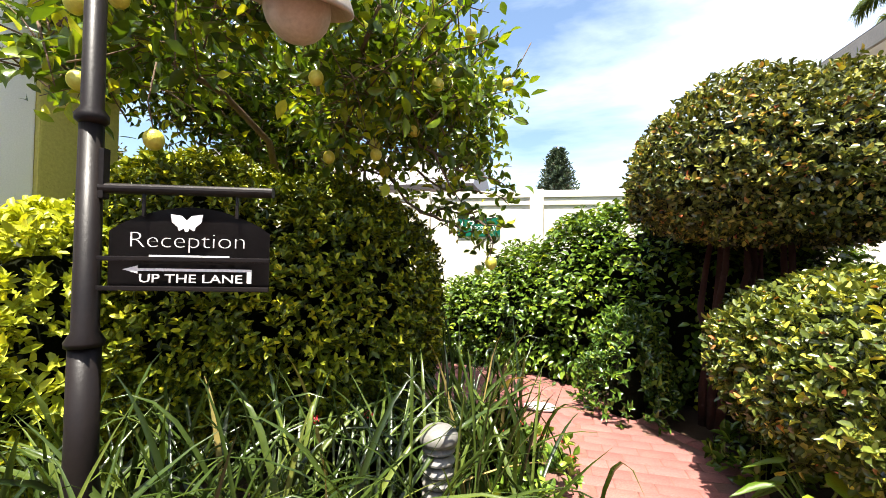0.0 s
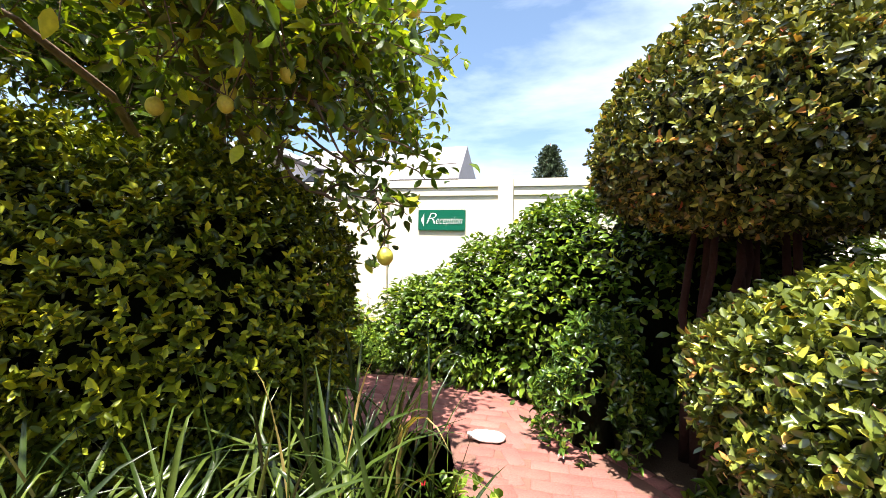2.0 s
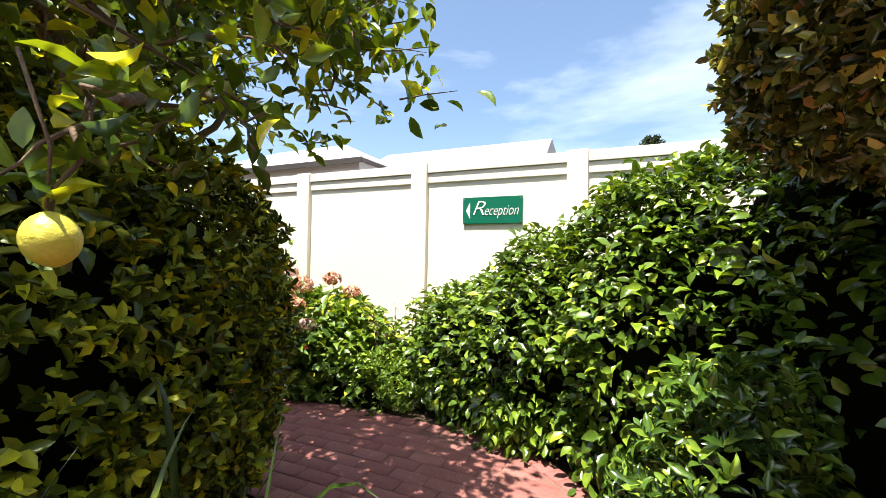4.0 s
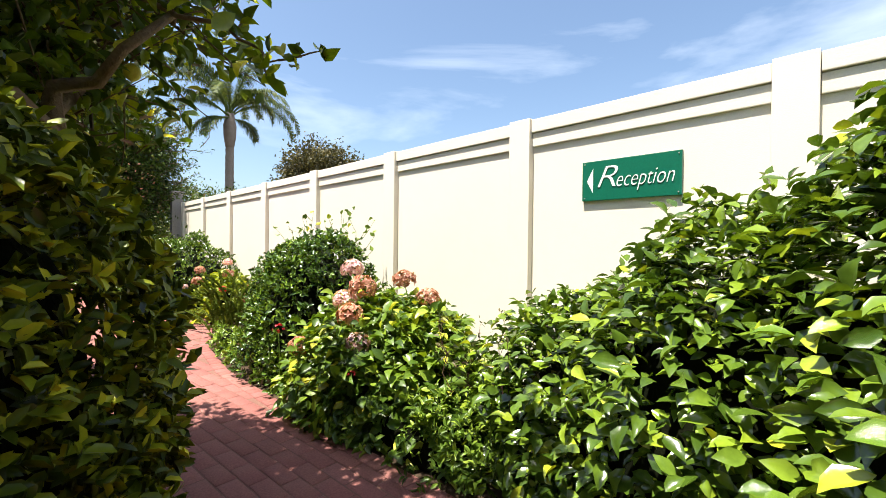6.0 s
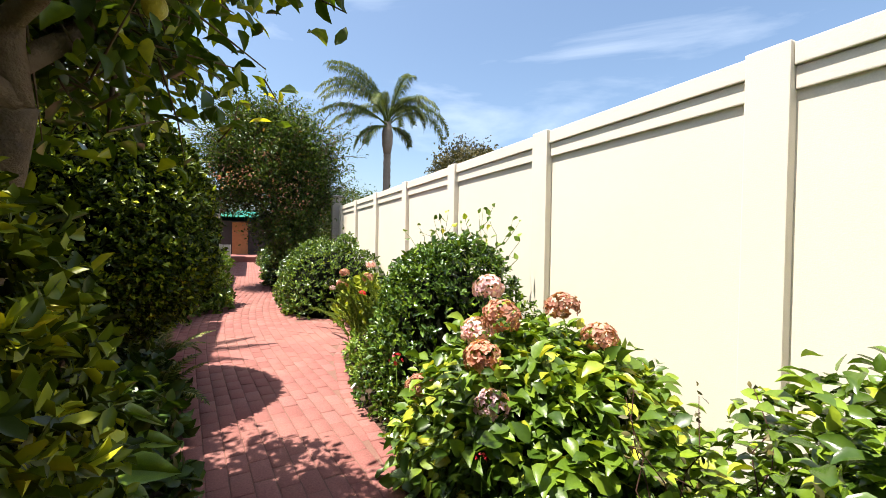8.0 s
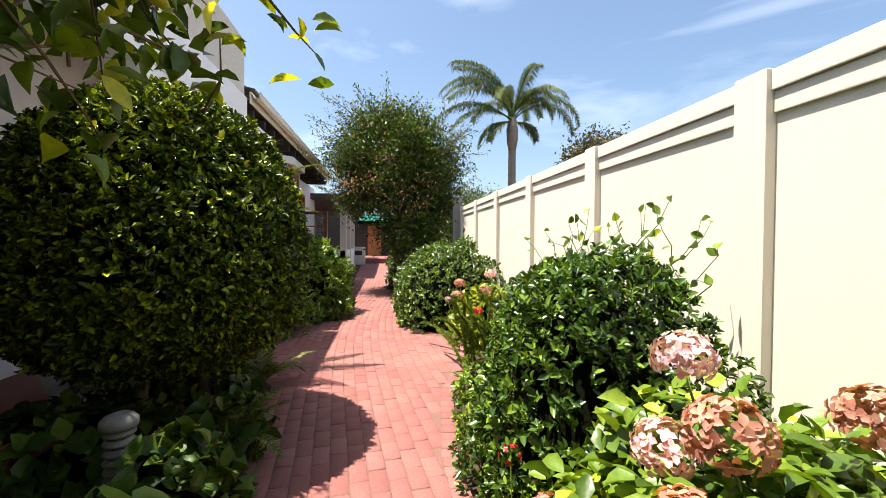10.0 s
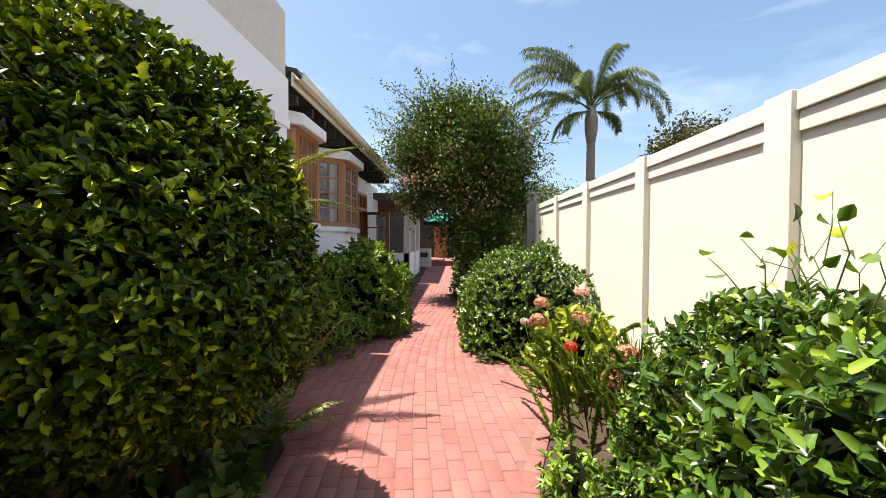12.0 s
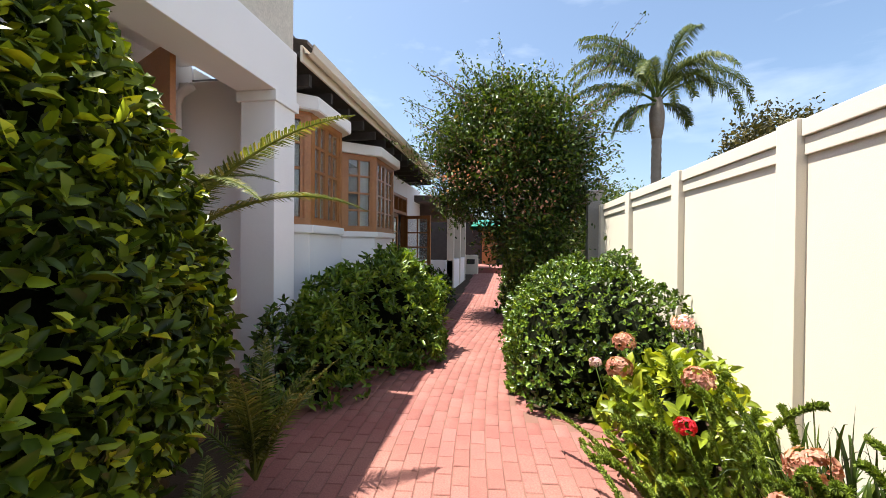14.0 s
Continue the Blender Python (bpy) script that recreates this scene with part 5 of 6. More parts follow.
arum((-3.15, 3.0, 0), 8, 0.24, 92, "large pale broad leaves in the shade under the hedge")
arum((-2.65, 3.02, 0), 7, 0.22, 93, "large dark broad leaves in the shade under the hedge")


def foxtail_plumes():
    f = thing("foxtail_fern", "foxtail fern with upright bristly green plumes", "fern")
    rng = np.random.default_rng(51)
    for k in range(44):
        x, y = -6.0 + rng.normal() * 0.38, 5.0 + rng.normal() * 0.18
        if k % 4 == 3:
            x, y = -5.6 + rng.normal() * 0.15, 5.35 + rng.normal() * 0.06
        az = rng.uniform(0, 2 * math.pi) if k > 5 else math.pi + rng.uniform(-0.6, 1.2)
        out = rng.uniform(0.12, 0.42) if k > 5 else rng.uniform(0.45, 0.72)
        h = rng.uniform(0.5, 0.82) if k > 5 else rng.uniform(0.12, 0.3)
        t = np.linspace(0, 1, 26)[:, None]
        tip = np.array([math.cos(az) * out, math.sin(az) * out - (0.25 if k < 6 else 0.05), 0])
        line = np.array([x, y, 0.02]) + tip * t ** 1.4 + np.array([0, 0, h]) * (1 - (1 - t) ** 1.7)
        runs = [(line[::5], [0.005, 0.008, 0.009, 0.009, 0.008, 0.004][:len(line[::5])])]
        pl = tubes("plume", runs, L_FOX, f, seg=5)
        m = 1050
        u = rng.uniform(0.12, 1.0, m)
        P = np.stack([np.interp(u, t[:, 0], line[:, i]) for i in range(3)], 1)
        d = unit(np.gradient(line, axis=0))
        D = np.stack([np.interp(u, t[:, 0], d[:, i]) for i in range(3)], 1)
        A = unit(unit(np.cross(D, rng.normal(size=(m, 3)))) + D * 0.55)
        Fc = unit(np.cross(A, rng.normal(size=(m, 3))))
        needles = leaves_mesh("needles", P, A, Fc, 0.022, 0.2, L_FOX, rng, True, 0.2)
        put("needles", needles, pl)


foxtail_plumes()


def wispy_vine():
    v = thing("wispy_vine", "thin leafy vine tips waving above the wall shrub", "vine")
    rng = np.random.default_rng(55)
    runs, P, A = [], [], []
    for k in range(26):
        a = np.array([-3.3 - rng.uniform(0, 1.3), 5.2 + rng.uniform(-0.25, 0.3), 1.0])
        b = a + np.array([rng.normal() * 0.16, rng.normal() * 0.1, rng.uniform(0.25, 0.6)])
        p = wander(a, b, 6, 0.025, rng)
        runs.append((p, [0.004, 0.0035, 0.003, 0.0025, 0.002, 0.0015]))
        for q in p[2:]:
            P.append(q)
            A.append(unit(rng.normal(size=3)))
    for run in runs:
        tubes("stem", [run], L_DARK, v, seg=5)
    P, A = np.array(P), np.array(A)
    Fc = unit(np.cross(A, rng.normal(size=A.shape)))
    put("vine_leaves", leaves_mesh("vine_leaves", P, A, Fc, 0.055, 0.7, L_HYD, rng), v)


wispy_vine()


def seed_twigs():
    s = thing("dry_twigs", "dry brown seed stalks rising from the low bush", "twigs")
    rng = np.random.default_rng(57)
    runs, P, A = [], [], []
    for k in range(14):
        a = np.array([-1.55 + rng.normal() * 0.22, 4.95 + rng.normal() * 0.14, 0.3])
        b = a + np.array([rng.normal() * 0.16, rng.normal() * 0.12, rng.uniform(0.28, 0.5)])
        p = wander(a, b, 6, 0.02, rng)
        runs.append((p, [0.003, 0.003, 0.0025, 0.002, 0.002, 0.0015]))
        for q in np.repeat(p[3:], 3, axis=0):
            P.append(q + rng.normal(size=3) * 0.012)
            A.append(unit(rng.normal(size=3)))
    for run in runs:
        tubes("stalk", [run], M_BARK_RED, s, seg=5)
    P, A = np.array(P), np.array(A)
    put("seed_heads", leaves_mesh("seed_heads", P, A, unit(np.cross(A, rng.normal(size=A.shape))), 0.028, 0.5, L_FAR, rng), s)["kind"] = "stuff"


seed_twigs()

# ---- trees ----
# both crown lobes at z 2.75 are placed to shade path and plants
tree("lemon_tree", "lemon tree in leaf leaning over the path with ripening fruit", "tree",
     [(-2.45, 2.75, -0.1), (-2.4, 2.85, 0.7), (-2.2, 3.02, 1.3), (-2.05, 3.12, 1.55)],
     [(-1.86, 3.42, 2.0), (-1.2, 2.1, 2.15), (-1.7, 2.3, 2.9), (-2.0, 1.2, 2.35), (-0.95, 1.6, 2.35), (-2.6, 3.1, 2.4)],
     [((-1.05, 2.15, 2.25), (0.62, 0.65, 0.62)), ((-2.35, 3.05, 2.45), (0.85, 0.75, 0.75)), ((-1.85, 1.3, 2.35), (0.6, 0.5, 0.42)),
      ((-1.3, 1.42, 2.5), (0.5, 0.4, 0.4)), ((-2.0, 1.0, 1.98), (0.36, 0.26, 0.24)), ((-1.3, 3.2, 2.75), (0.75, 0.6, 0.5)), ((-0.82, 2.45, 2.15), (0.4, 0.4, 0.36)), ((-3.1, 2.35, 2.75), (0.9, 0.75, 0.55)), ((-0.85, 3.15, 2.05), (0.42, 0.4, 0.3)), ((-2.5, 3.22, 2.08), (0.52, 0.36, 0.45)), ((-2.35, 2.95, 1.9), (0.4, 0.4, 0.35)), ((-3.0, 2.9, 2.45), (0.55, 0.4, 0.4))],
     1500, 11, 0.080, 0.5, L_LEMON, 61, M_BARK, 0.062, 0.34, single=L_LEMON1, singles=250, window=(-2.0, 0.8, 1.4, 0.2, 2.6, 2.6))


def lemons():
    rng = np.random.default_rng(66)
    me = None
    spots = [(-0.49, 2.13, 1.194), (-1.77, 0.95, 1.80), (-1.72, 0.90, 2.03), (-1.58, 0.93, 2.05), (-1.15, 2.05, 1.85), (-1.12, 2.0, 1.78), (-0.95, 2.15, 1.95), (-1.5, 1.0, 1.6), (-0.75, 1.9, 2.1),
             (-1.2, 1.5, 2.0), (-0.42, 2.2, 2.2), (-0.6, 2.0, 2.4), (-1.35, 1.9, 1.75), (-2.2, 3.35, 1.9), (-1.0, 2.9, 2.35)]
    for x, y, z in spots:
        f = thing("lemon", "ripening yellow-green lemon hanging from the tree", "fruit", group="lemons on the tree", at=(x, y, z))
        if me is None:
            bm = bmesh.new()
            bmesh.ops.create_uvsphere(bm, u_segments=18, v_segments=12, radius=0.032)
            for v in bm.verts:
                k = abs(v.co.z) / 0.036
                v.co.z *= 1.12 + (0.18 * (k - 0.85) / 0.15 if k > 0.85 else 0)
            o = part("skin", bm, M_LEMON, f, smooth=True)
            me = o.data
        else:
            put("skin", me, f)
        tubes("stalk", [([(0, 0, 0.04), (0.01, 0.01, 0.12), (-0.02, 0.02, 0.25)], [0.0025, 0.0025, 0.003])], M_BARK, f, seg=5)
        f.rotation_euler = (rng.normal() * 0.2, rng.normal() * 0.2, rng.uniform(0, 6))


lemons()


def leafy_twig(label, routes, seed, leaf=0.07):
    """Thin crooked twigs, each route a chain of places, with side shoots and leaves along the outer part."""
    t = thing("lemon_twig", label, "twig")
    rng = np.random.default_rng(seed)
    P = []
    for route in routes:
        chain = np.concatenate([wander(a, b, 5, 0.016, rng)[(1 if i else 0):] for i, (a, b) in enumerate(zip(route, route[1:]))])
        tubes("stem", [(chain, list(np.linspace(0.011, 0.003, len(chain))))], M_BARK, t, seg=6)
        for q in chain[len(chain) // 4::2]:
            tip = q + unit(rng.normal(size=3) + np.array([0.3, 0.1, 0.1])) * rng.uniform(0.08, 0.18)
            shoot = wander(q, tip, 4, 0.008, rng)
            tubes("stem", [(shoot, [0.004, 0.0035, 0.003, 0.002])], M_BARK, t, seg=5)
            P.append(np.repeat(shoot[1:], 3, axis=0))
        P.append(np.repeat(chain[len(chain) // 2:], 2, axis=0))
    P = np.concatenate(P)
    P = P + rng.normal(size=P.shape) * 0.015
    A = unit(rng.normal(size=P.shape) + np.array([0.2, 0, -0.2]))
    put("twig_leaves", leaves_mesh("twig_leaves", P, A, unit(np.cross(A, rng.normal(size=A.shape))), leaf, 0.5, L_LEMON, rng), t)["kind"] = "stuff"


leafy_twig("thin leafy lemon twigs drooping towards the path", [
    [(-1.3, 2.4, 1.80), (-0.98, 2.35, 1.52), (-0.75, 2.40, 1.50), (-0.50, 2.48, 1.48)],
    [(-0.98, 2.35, 1.52), (-0.78, 2.32, 1.44), (-0.62, 2.30, 1.38)],
    [(-1.2, 2.4, 1.9), (-0.85, 2.40, 1.66), (-0.55, 2.42, 1.62)],
    [(-1.1, 2.3, 2.0), (-0.72, 2.25, 1.74), (-0.45, 2.30, 1.66)],
    [(-0.62, 2.30, 1.46), (-0.52, 2.18, 1.40), (-0.49, 2.13, 1.26)]], 68, 0.058)
leafy_twig("leafy lemon twigs reaching out against the sky", [
    [(-1.75, 3.25, 2.35), (-1.30, 3.58, 2.16), (-1.02, 3.70, 1.96)],
    [(-1.75, 3.25, 2.35), (-1.42, 3.50, 2.30), (-1.15, 3.60, 2.28)],
    [(-1.95, 3.30, 2.1), (-1.62, 3.52, 1.95), (-1.42, 3.62, 1.80)]], 69, 0.066)
tree("garden_tree", "rounded garden tree with small leaves and a few reddish blooms", "tree",
     [(-12.7, 4.5, -0.1), (-12.65, 4.45, 0.8), (-12.7, 4.35, 1.6)],
     [(-12.6, 3.3, 3.0), (-12.9, 4.2, 3.9), (-12.6, 5.3, 3.1), (-12.3, 4.2, 2.4), (-13.3, 4.4, 3.2)],
     [((-12.7, 4.2, 3.2), (1.3, 1.3, 1.1)), ((-12.5, 3.1, 3.5), (0.8, 0.75, 0.7)), ((-12.6, 3.3, 2.5), (0.8, 0.7, 0.6)), ((-12.6, 5.3, 3.3), (0.8, 0.75, 0.7)), ((-12.5, 5.2, 2.4), (0.8, 0.7, 0.6)), ((-12.2, 4.6, 4.0), (0.7, 0.8, 0.5)), ((-12.6, 4.55, 1.75), (1.1, 0.95, 0.85)), ((-12.9, 4.0, 4.35), (1.0, 1.2, 0.6)), ((-12.4, 4.7, 1.0), (1.0, 0.7, 0.6))],
     2600, 17, 0.085, 0.52, L_TREE, 62, M_BARK, 0.14, 0.6, simple=True, spread=0.13)


def tree_shoots():
    s = thing("tree_shoots", "long thin leafy shoots standing out of the garden tree", "shoots")
    rng = np.random.default_rng(63)
    runs, P, A = [], [], []
    for k in range(150):
        a = np.array([-12.7 + rng.normal() * 0.5, 4.2 + rng.normal() * 0.9, 4.2 + rng.uniform(-0.7, 0.4)])
        d = unit(np.array([rng.normal() * 0.3, (a[1] - 4.2) * 0.5 - (0.6 if k % 3 == 0 else 0), 0.9]))
        L = rng.uniform(0.5, 1.1) if k > 5 else rng.uniform(0.9, 1.3)
        if k > 30:
            a = np.array([-12.6 + rng.normal() * 0.6, 4.2 + rng.choice([-1, 1]) * rng.uniform(0.7, 1.45), rng.uniform(1.9, 4.3)])
            d = unit(np.array([rng.normal() * 0.3, (a[1] - 4.2) * 0.7, rng.uniform(0.1, 0.8)]))
        p = wander(a, a + d * L, 7, 0.03, rng)
        runs.append((p, list(np.linspace(0.012, 0.003, 7))))
        u = rng.uniform(0, 1, 40)
        q = a + d * L * u[:, None] + rng.normal(size=(40, 3)) * 0.035
        P.append(q)
        A.append(unit(rng.normal(size=(40, 3)) + d))
    tubes("shoot_wood", runs, M_BARK, s, seg=4)["kind"] = "stuff"
    P, A = np.concatenate(P), np.concatenate(A)
    for k in range(12):
        c = np.array([-11.8 + rng.uniform(-0.2, 0.3), 3.0 + rng.uniform(0, 1.8), 2.1 + rng.uniform(-0.5, 1.2)])
        Q = c + rng.normal(size=(26, 3)) * np.array([0.12, 0.2, 0.14])
        B = unit(rng.normal(size=Q.shape))
        put("blossom", leaves_mesh("blossom", Q, B, unit(np.cross(B, rng.normal(size=B.shape))), 0.055, 0.7, L_DUSTY, rng, True), s, "faded red blossom")
    put("shoot_leaves", leaves_mesh("shoot_leaves", P, A, unit(np.cross(A, rng.normal(size=A.shape))), 0.05, 0.5, L_TREE, rng, True), s)["kind"] = "stuff"


tree_shoots()


def palm_frond(length, lift, bend, seed):
    """A long frond in the x-z plane: the rib leaves at the angle lift and bows over by bend; leaflets hang from both sides."""
    rng = np.random.default_rng(seed)
    t = np.linspace(0, 1, 22)
    th = np.radians(lift - bend * 1.12 * t ** 1.15)
    step = length / 21
    rib = np.stack([np.cumsum(np.cos(th)) * step, 0.04 * length * np.sin(t * 3 + seed), np.cumsum(np.sin(th)) * step], 1)
    V, F = tube_data(rib, [0.045 * (1.04 - x) + 0.004 for x in t], 5)
    V = [np.array(v) for v in V]
    for i in range(150):
        u = 0.14 + 0.86 * (i + 0.5) / 150
        p = np.array([np.interp(u, t, rib[:, k]) for k in range(3)])
        a = np.interp(u, t, th)
        d = np.array([math.cos(a), 0, math.sin(a)])
        L = 0.78 * min(1.0, 0.35 + 2.2 * (u - 0.14)) * (1 - 0.45 * max(0, u - 0.6) / 0.4) * rng.uniform(0.8, 1.15)
        for side in (-1, 1):
            out = unit(d * 0.6 + np.array([0, side * 0.75, 0]) + np.array([0, 0, 0.15]) + rng.normal(size=3) * 0.12)
            mid = p + out * L * 0.45
            end = mid + unit(out * 0.5 + np.array([0, 0, -0.9])) * L * 0.55
            w = d * 0.017
            o = len(V)
            V += [p - w, p + w, mid + w, mid - w, end]
            F += [(o, o + 1, o + 2, o + 3), (o + 3, o + 2, o + 4)]
    return mesh_of("frond", V, F, L_PALM)


def palm(name, label, base, height, count, length, seed, up=(5, 75), spread=None):
    p = thing(name, label, "palm tree", at=(base[0], base[1], 0))
    rng = np.random.default_rng(seed)
    h = height
    zs = np.linspace(0, h, 40)
    rad = [0.24 - 0.05 * z / h + (0.018 if i % 2 else 0) for i, z in enumerate(zs)]
    tubes("trunk", [([(0.02 * math.sin(z), 0, z) for z in zs], rad)], M_PALMBARK, p, seg=12)
    tubes("boot", [([(0, 0, h - 1.5), (0, 0, h - 0.9), (0, 0, h - 0.3), (0, 0, h + 0.4)], [0.21, 0.31, 0.33, 0.20])], M_PALMBARK, p, seg=12)
    plan = spread or [(360 * i / count + rng.uniform(-16, 16), rng.uniform(*up), 95, length) for i in range(count)]
    for i, (az, lift, bend, run) in enumerate(plan):
        o = put("frond", palm_frond(run, lift, bend, seed + i), p)
        o.matrix_local = pose(0, 0, h + 0.1, 0, 0, az)
    return p


palm("feather_palm", "tall feather palm with arching fronds beyond the wall", (-24.3, 10.9), 7.9, 18, 4.7, 71,
     spread=[(88, 64, 128, 5.0), (100, 52, 112, 4.8), (82, 82, 150, 3.4), (-92, 80, 118, 5.4), (-82, 72, 112, 5.0), (-95, 40, 72, 4.4), (-75, 30, 80, 4.0), (-75, 86, 95, 5.2), (-98, 84, 80, 4.8), (55, 88, 130, 3.4), (120, 84, 130, 3.6),
             (5, 80, 100, 4.4), (180, 80, 100, 4.4), (150, 70, 104, 4.2), (-150, 70, 110, 4.2), (-120, 76, 100, 4.8), (35, 68, 110, 4.0), (-30, 62, 110, 4.0), (-100, 2, 70, 2.4), (-60, -6, 60, 2.2), (110, 10, 70, 2.0)])
palm("distant_palm", "small distant palm beyond the garden wall", (-1.6, 44.0), 7.0, 14, 2.2, 72)
palm("street_palm", "palm crown showing above the neighbouring roof", (9.2, 11.5), 7.6, 12, 2.2, 73)
tree("distant_tree", "broad brownish-green tree beyond the garden wall", "tree", [(-30, 19.6, -0.1), (-30, 19.6, 3), (-30, 19.6, 5)],
     [(-30, 17.5, 7), (-30, 19.6, 8.2), (-30, 22, 7.3)],
     [((-30, 19.7, 7.0), (2.6, 3.0, 2.3)), ((-30, 17.6, 6.2), (1.8, 1.8, 1.6)), ((-30, 22.0, 6.6), (1.8, 1.7, 1.7))], 900, 14, 0.22, 0.6, L_FAR, 74, M_BARK, 0.3, 1.2, simple=True, spread=0.2)
tree("far_shrubbery", "green tree crowns showing over the end of the wall", "tree", [(-20, 8.0, -0.1), (-20, 8.0, 1.0), (-20, 8.0, 2.0)],
     [(-20, 7, 2.8), (-20, 9, 2.8)], [((-20, 7.6, 2.7), (1.5, 1.8, 1.0)), ((-22, 9.4, 2.9), (1.6, 1.6, 1.0)), ((-17.5, 6.6, 1.6), (1.5, 0.8, 1.2))], 500, 14, 0.11, 0.55, L_TREE, 75, M_BARK, 0.15, 0.8, simple=True, spread=0.12)


def pine(base, height, seed):
    p = thing("norfolk_pine", "distant Norfolk pine with tiered branches", "tree", at=(base[0], base[1], 0))
    rng = np.random.default_rng(seed)
    tubes("trunk", [([(0, 0, 0), (0, 0, height * 0.6), (0, 0, height)], [0.4, 0.25, 0.04])], M_BARK, p, seg=8)
    runs, P, A = [], [], []
    for k in range(17):
        z = height * (0.30 + 0.68 * k / 17)
        R = 3.4 * (1 - k / 17) ** 0.8 + 0.25
        for j in range(7):
            az = 2 * math.pi * (j + 0.37 * k) / 7 + rng.normal() * 0.1
            tip = np.array([math.cos(az) * R, math.sin(az) * R, z + 0.22 * R])
            runs.append((np.array([[0, 0, z], tip * 0.5 + np.array([0, 0, z * 0.5 - 0.1]), tip]), [0.06, 0.04, 0.02]))
            u = rng.uniform(0.15, 1, 60)[:, None]
            P.append(np.array([0, 0, z]) * (1 - u) + tip * u + rng.normal(size=(60, 3)) * np.array([0.16, 0.16, 0.12]))
            A.append(unit(rng.normal(size=(60, 3)) + np.array([math.cos(az), math.sin(az), 0.6])))
    tubes("branches", runs, M_BARK, p, seg=4)
    P, A = np.concatenate(P), np.concatenate(A)
    put("needles", leaves_mesh("needles", P, A, unit(np.cross(A, rng.normal(size=A.shape))), 0.42, 0.3, L_PINE, rng, True), p)


pine((1.7, 50.0), 14.5, 76)


# ---- neighbouring houses ----
def hip_house(name, label, x0, y0, x1, y1, eave, ridge, inset):
    h = thing(name, label, "house")
    box_part("wall", (x0 + 0.5, y0 + 0.5, -0.1, x1 - 0.5, y1 - 0.5, eave), M_WHITE, h, bevel=0.02)
    bm = bmesh.new()
    ym = (y0 + y1) / 2
    v = [bm.verts.new(p) for p in ((x0, y0, eave), (x1, y0, eave), (x1, y1, eave), (x0, y1, eave), (x0 + inset, ym, ridge), (x1 - inset, ym, ridge))]
    for f in ((0, 1, 5, 4), (1, 2, 5), (2, 3, 4, 5), (3, 0, 4), (3, 2, 1, 0)):
        bm.faces.new([v[i] for i in f])
    part("roof", bm, M_ROOF, h)
    box_part("fascia", (x0, y0 - 0.03, eave - 0.2, x1, y0, eave + 0.02), M_DARKWOOD, h, bevel=0.004)
    return h


hip_house("neighbour_house", "neighbouring house with a pale grey hipped roof", -12.5, 17.0, -3.0, 25.0, 4.3, 6.7, 0.3)
hip_house("neighbour_house", "neighbouring house with a low grey hipped roof", -22.0, 15.0, -9.5, 23.0, 5.0, 6.9, 4.0)


def side_building():
    h = thing("side_building", "cream neighbouring building with overhanging eaves", "house")
    box_part("wall", (4.2, -4.0, -0.1, 9.0, 7.2, 3.9), M_WALL, h, bevel=0.02)
    box_part("soffit", (3.75, -4.3, 3.9, 9.3, 7.3, 3.98), M_WHITE, h, bevel=0.006)
    box_part("fascia", (3.70, -4.3, 3.9, 3.745, 7.3, 4.12), M_GREY, h, bevel=0.006)
    bm = bmesh.new()
    v = [bm.verts.new(p) for p in ((3.7, -4.3, 4.13), (3.7, 7.3, 4.13), (9.3, 7.3, 5.6), (9.3, -4.3, 5.6), (9.3, 7.3, 4.0), (9.3, -4.3, 4.0))]
    bm.faces.new(v[:4])
    bm.faces.new((v[1], v[4], v[2]))
    bm.faces.new((v[0], v[3], v[5]))
    bm.faces.new((v[2], v[4], v[5], v[3]))
    part("roof", bm, M_ROOF, h)


side_building()


def back_wall():
    w = thing("wall_south", "cream rendered wall closing the garden behind the entrance", "wall", kind="structure")
    box_part("panel", (-3.2, -4.2, -0.2, 4.1, -4.0, 2.2), M_WALL, w, bevel=0.01)


back_wall()


# ---- brick path ----
BORDER = [(0.72, -3.5), (0.72, 2.0), (0.95, 2.7), (0.55, 3.25), (0.15, 3.85), (-0.4, 4.30), (-1.2, 4.38), (-3.0, 4.30), (-4.2, 4.28), (-5.3, 4.42), (-6.4, 4.78), (-7.3, 4.95), (-7.7, 4.2), (-9.6, 4.1), (-14.0, 4.1), (-25.4, 3.95)]
INNER = [(-25.4, 2.5), (-14.0, 2.9), (-11.5, 2.9), (-9.8, 2.7), (-8.2, 2.2), (-6.6, 2.3), (-5.6, 2.9), (-4.0, 3.15), (-2.6, 3.3), (-1.2, 3.35), (-0.45, 3.3), (-0.25, 2.6), (-0.1, 1.0), (-0.7, 0.4), (-0.7, -3.5)]
POLY = BORDER + INNER


def in_path(x, y, poly=POLY):
    hit = False
    for (xa, ya), (xb, yb) in zip(poly, poly[1:] + poly[:1]):
        if (ya > y) != (yb > y) and x < (xb - xa) * (y - ya) / (yb - ya) + xa:
            hit = not hit
    return hit


def brick_mesh(L, W, name="brick"):
    bm = bmesh.new()
    box(bm, -L / 2, -W / 2, -0.05, L / 2, W / 2, 0.0)
    top = [e for e in bm.edges if all(v.co.z > -0.001 for v in e.verts)]
    bmesh.ops.bevel(bm, geom=top, offset=0.005, segments=1, affect='EDGES')
    bmesh.ops.delete(bm, geom=[f for f in bm.faces if f.normal.z < -0.9], context='FACES')
    me = bpy.data.meshes.new(name)
    bm.to_mesh(me)
    bm.free()
    me.materials.append(M_BRICK)
    return me


def lane_shift(x):
    """Sideways bend of the courses along the lane."""
    return 0.30 * math.sin((x + 4.5) * 0.42) * (1 if -13 < x < 0 else 0.0) if x > -13 else 0.30 * math.sin((-13 + 4.5) * 0.42)


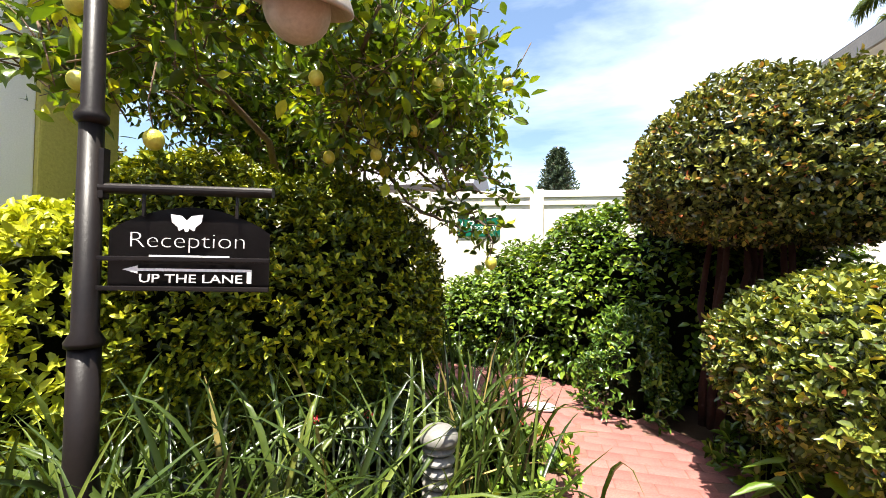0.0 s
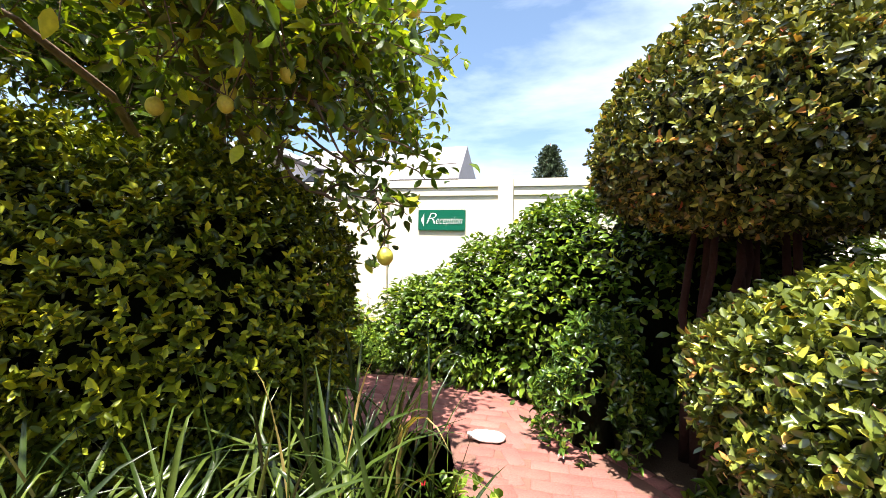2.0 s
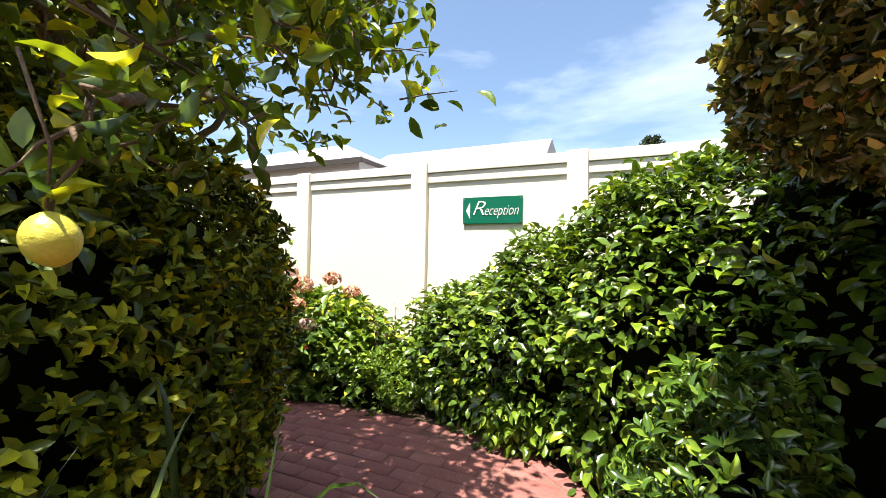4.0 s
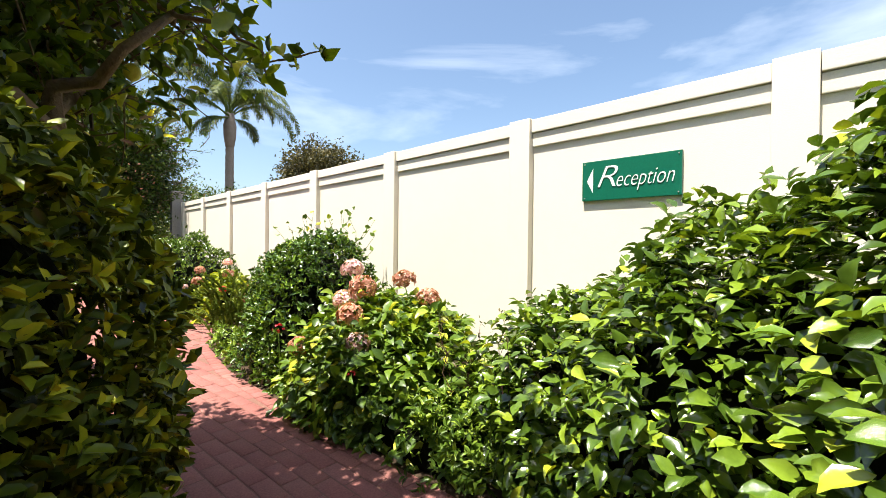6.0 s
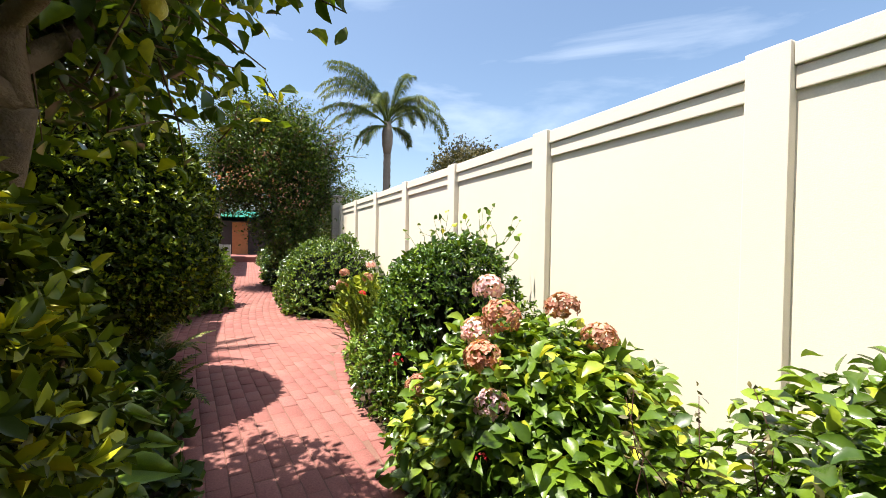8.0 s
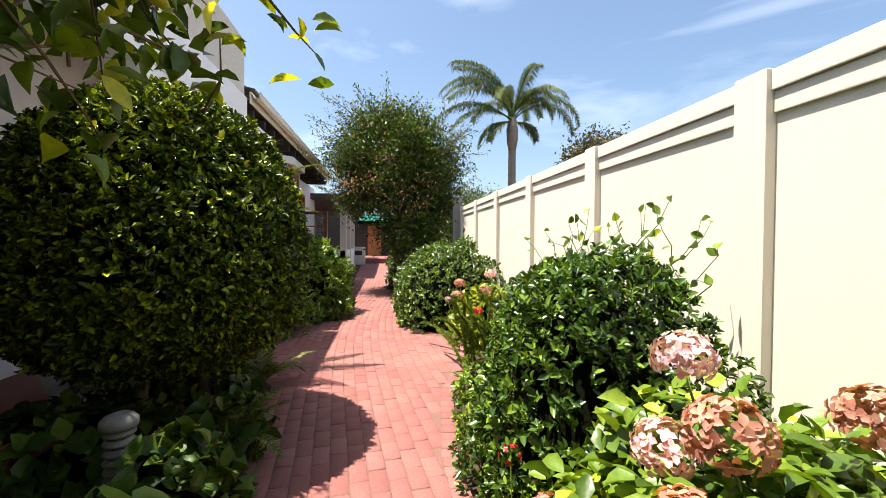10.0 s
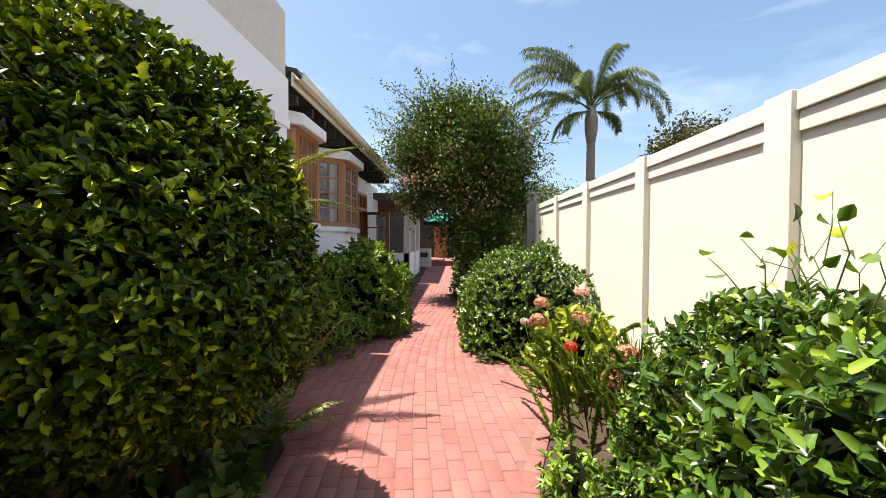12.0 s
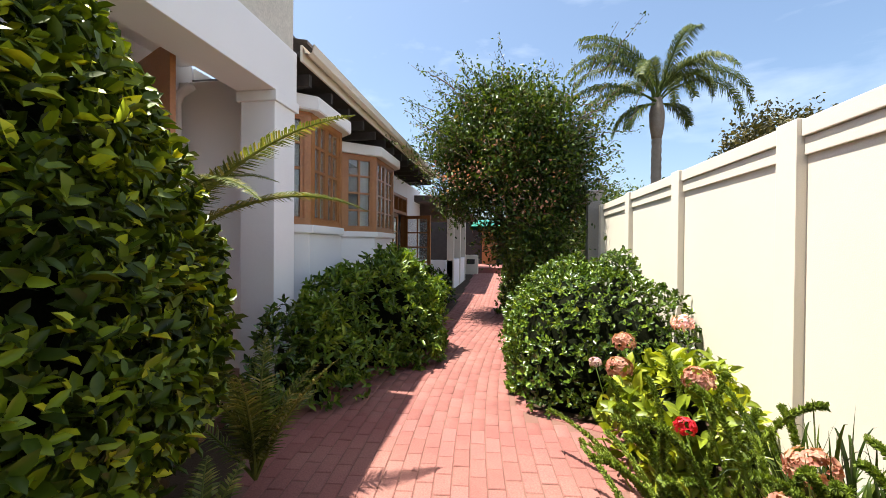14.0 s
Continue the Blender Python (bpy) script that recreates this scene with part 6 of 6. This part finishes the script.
def lay_bricks():
    p = thing("path", "red clay brick paving in running bond with sandy joints", "path", kind="structure")
    bm = bmesh.new()
    f = bm.faces.new([bm.verts.new((x, y, -0.005)) for x, y in POLY])
    bmesh.ops.triangulate(bm, faces=[f])
    part("joint_bed", bm, M_JOINT, p)
    L, W, g = 0.215, 0.108, 0.0045
    rng = random.Random(5)
    near, rest = [], []
    row = 0
    y = -3.4
    while y < 5.4:
        x = -25.4 + (row % 2) * L / 2
        while x < 1.2:
            yy = y + lane_shift(x)
            slope = (lane_shift(x + 0.05) - lane_shift(x - 0.05)) / 0.1
            if in_path(x, yy) and in_path(x + 0.1, yy) and in_path(x - 0.1, yy):
                item = (x, yy, rng.uniform(-0.0025, 0.0025), math.atan(slope) + rng.gauss(0, 0.006), rng.gauss(0, 0.006), rng.gauss(0, 0.004))
                (near if -7.3 < x < -5.5 else rest).append(item)
            x += L
        y += W
        row += 1
    me = brick_mesh(L - g, W - g)
    rng.shuffle(near)
    for x, yy, z, a, b, c in near[:300]:
        o = put("brick", me, p)
        o.matrix_local = Matrix.Translation((x, yy, z)) @ Euler((b, c, a)).to_matrix().to_4x4()
    rest += near[300:]
    src = np.array([v.co for v in me.vertices])
    faces = [tuple(q.vertices) for q in me.polygons]
    V = []
    for x, yy, z, a, b, c in rest:
        m = np.array(Euler((b, c, a)).to_matrix())
        V.append(src @ m.T + np.array([x, yy, z]))
    o = put("further_bricks", array_mesh("further_bricks", np.concatenate(V), (faces, np.arange(len(rest)) * len(src)), M_BRICK), p)
    o["kind"] = "stuff"
    # soldier edging along the outer border
    me2 = brick_mesh(L * 0.5, W - g, "edging_brick")
    src = np.array([v.co for v in me2.vertices])
    V = []
    pts = [Vector((x, yy, 0)) for x, yy in BORDER[1:14]]
    for a, b in zip(pts, pts[1:]):
        d = (b - a)
        n = max(1, round(d.length / W))
        ang = math.atan2(d.y, d.x) + math.pi / 2
        for k in range(n):
            q = a + d * ((k + 0.5) / n) + Vector((d.y, -d.x, 0)).normalized() * 0.05
            m = np.array(Euler((0, 0, ang + rng.gauss(0, 0.02))).to_matrix())
            V.append(src @ m.T + np.array([q.x, q.y, 0.006 + rng.uniform(-0.003, 0.003)]))
    o = put("edging_bricks", array_mesh("edging_bricks", np.concatenate(V), ([tuple(q.vertices) for q in me2.polygons], np.arange(len(V)) * len(src)), M_BRICK), p)
    o["kind"] = "stuff"


lay_bricks()
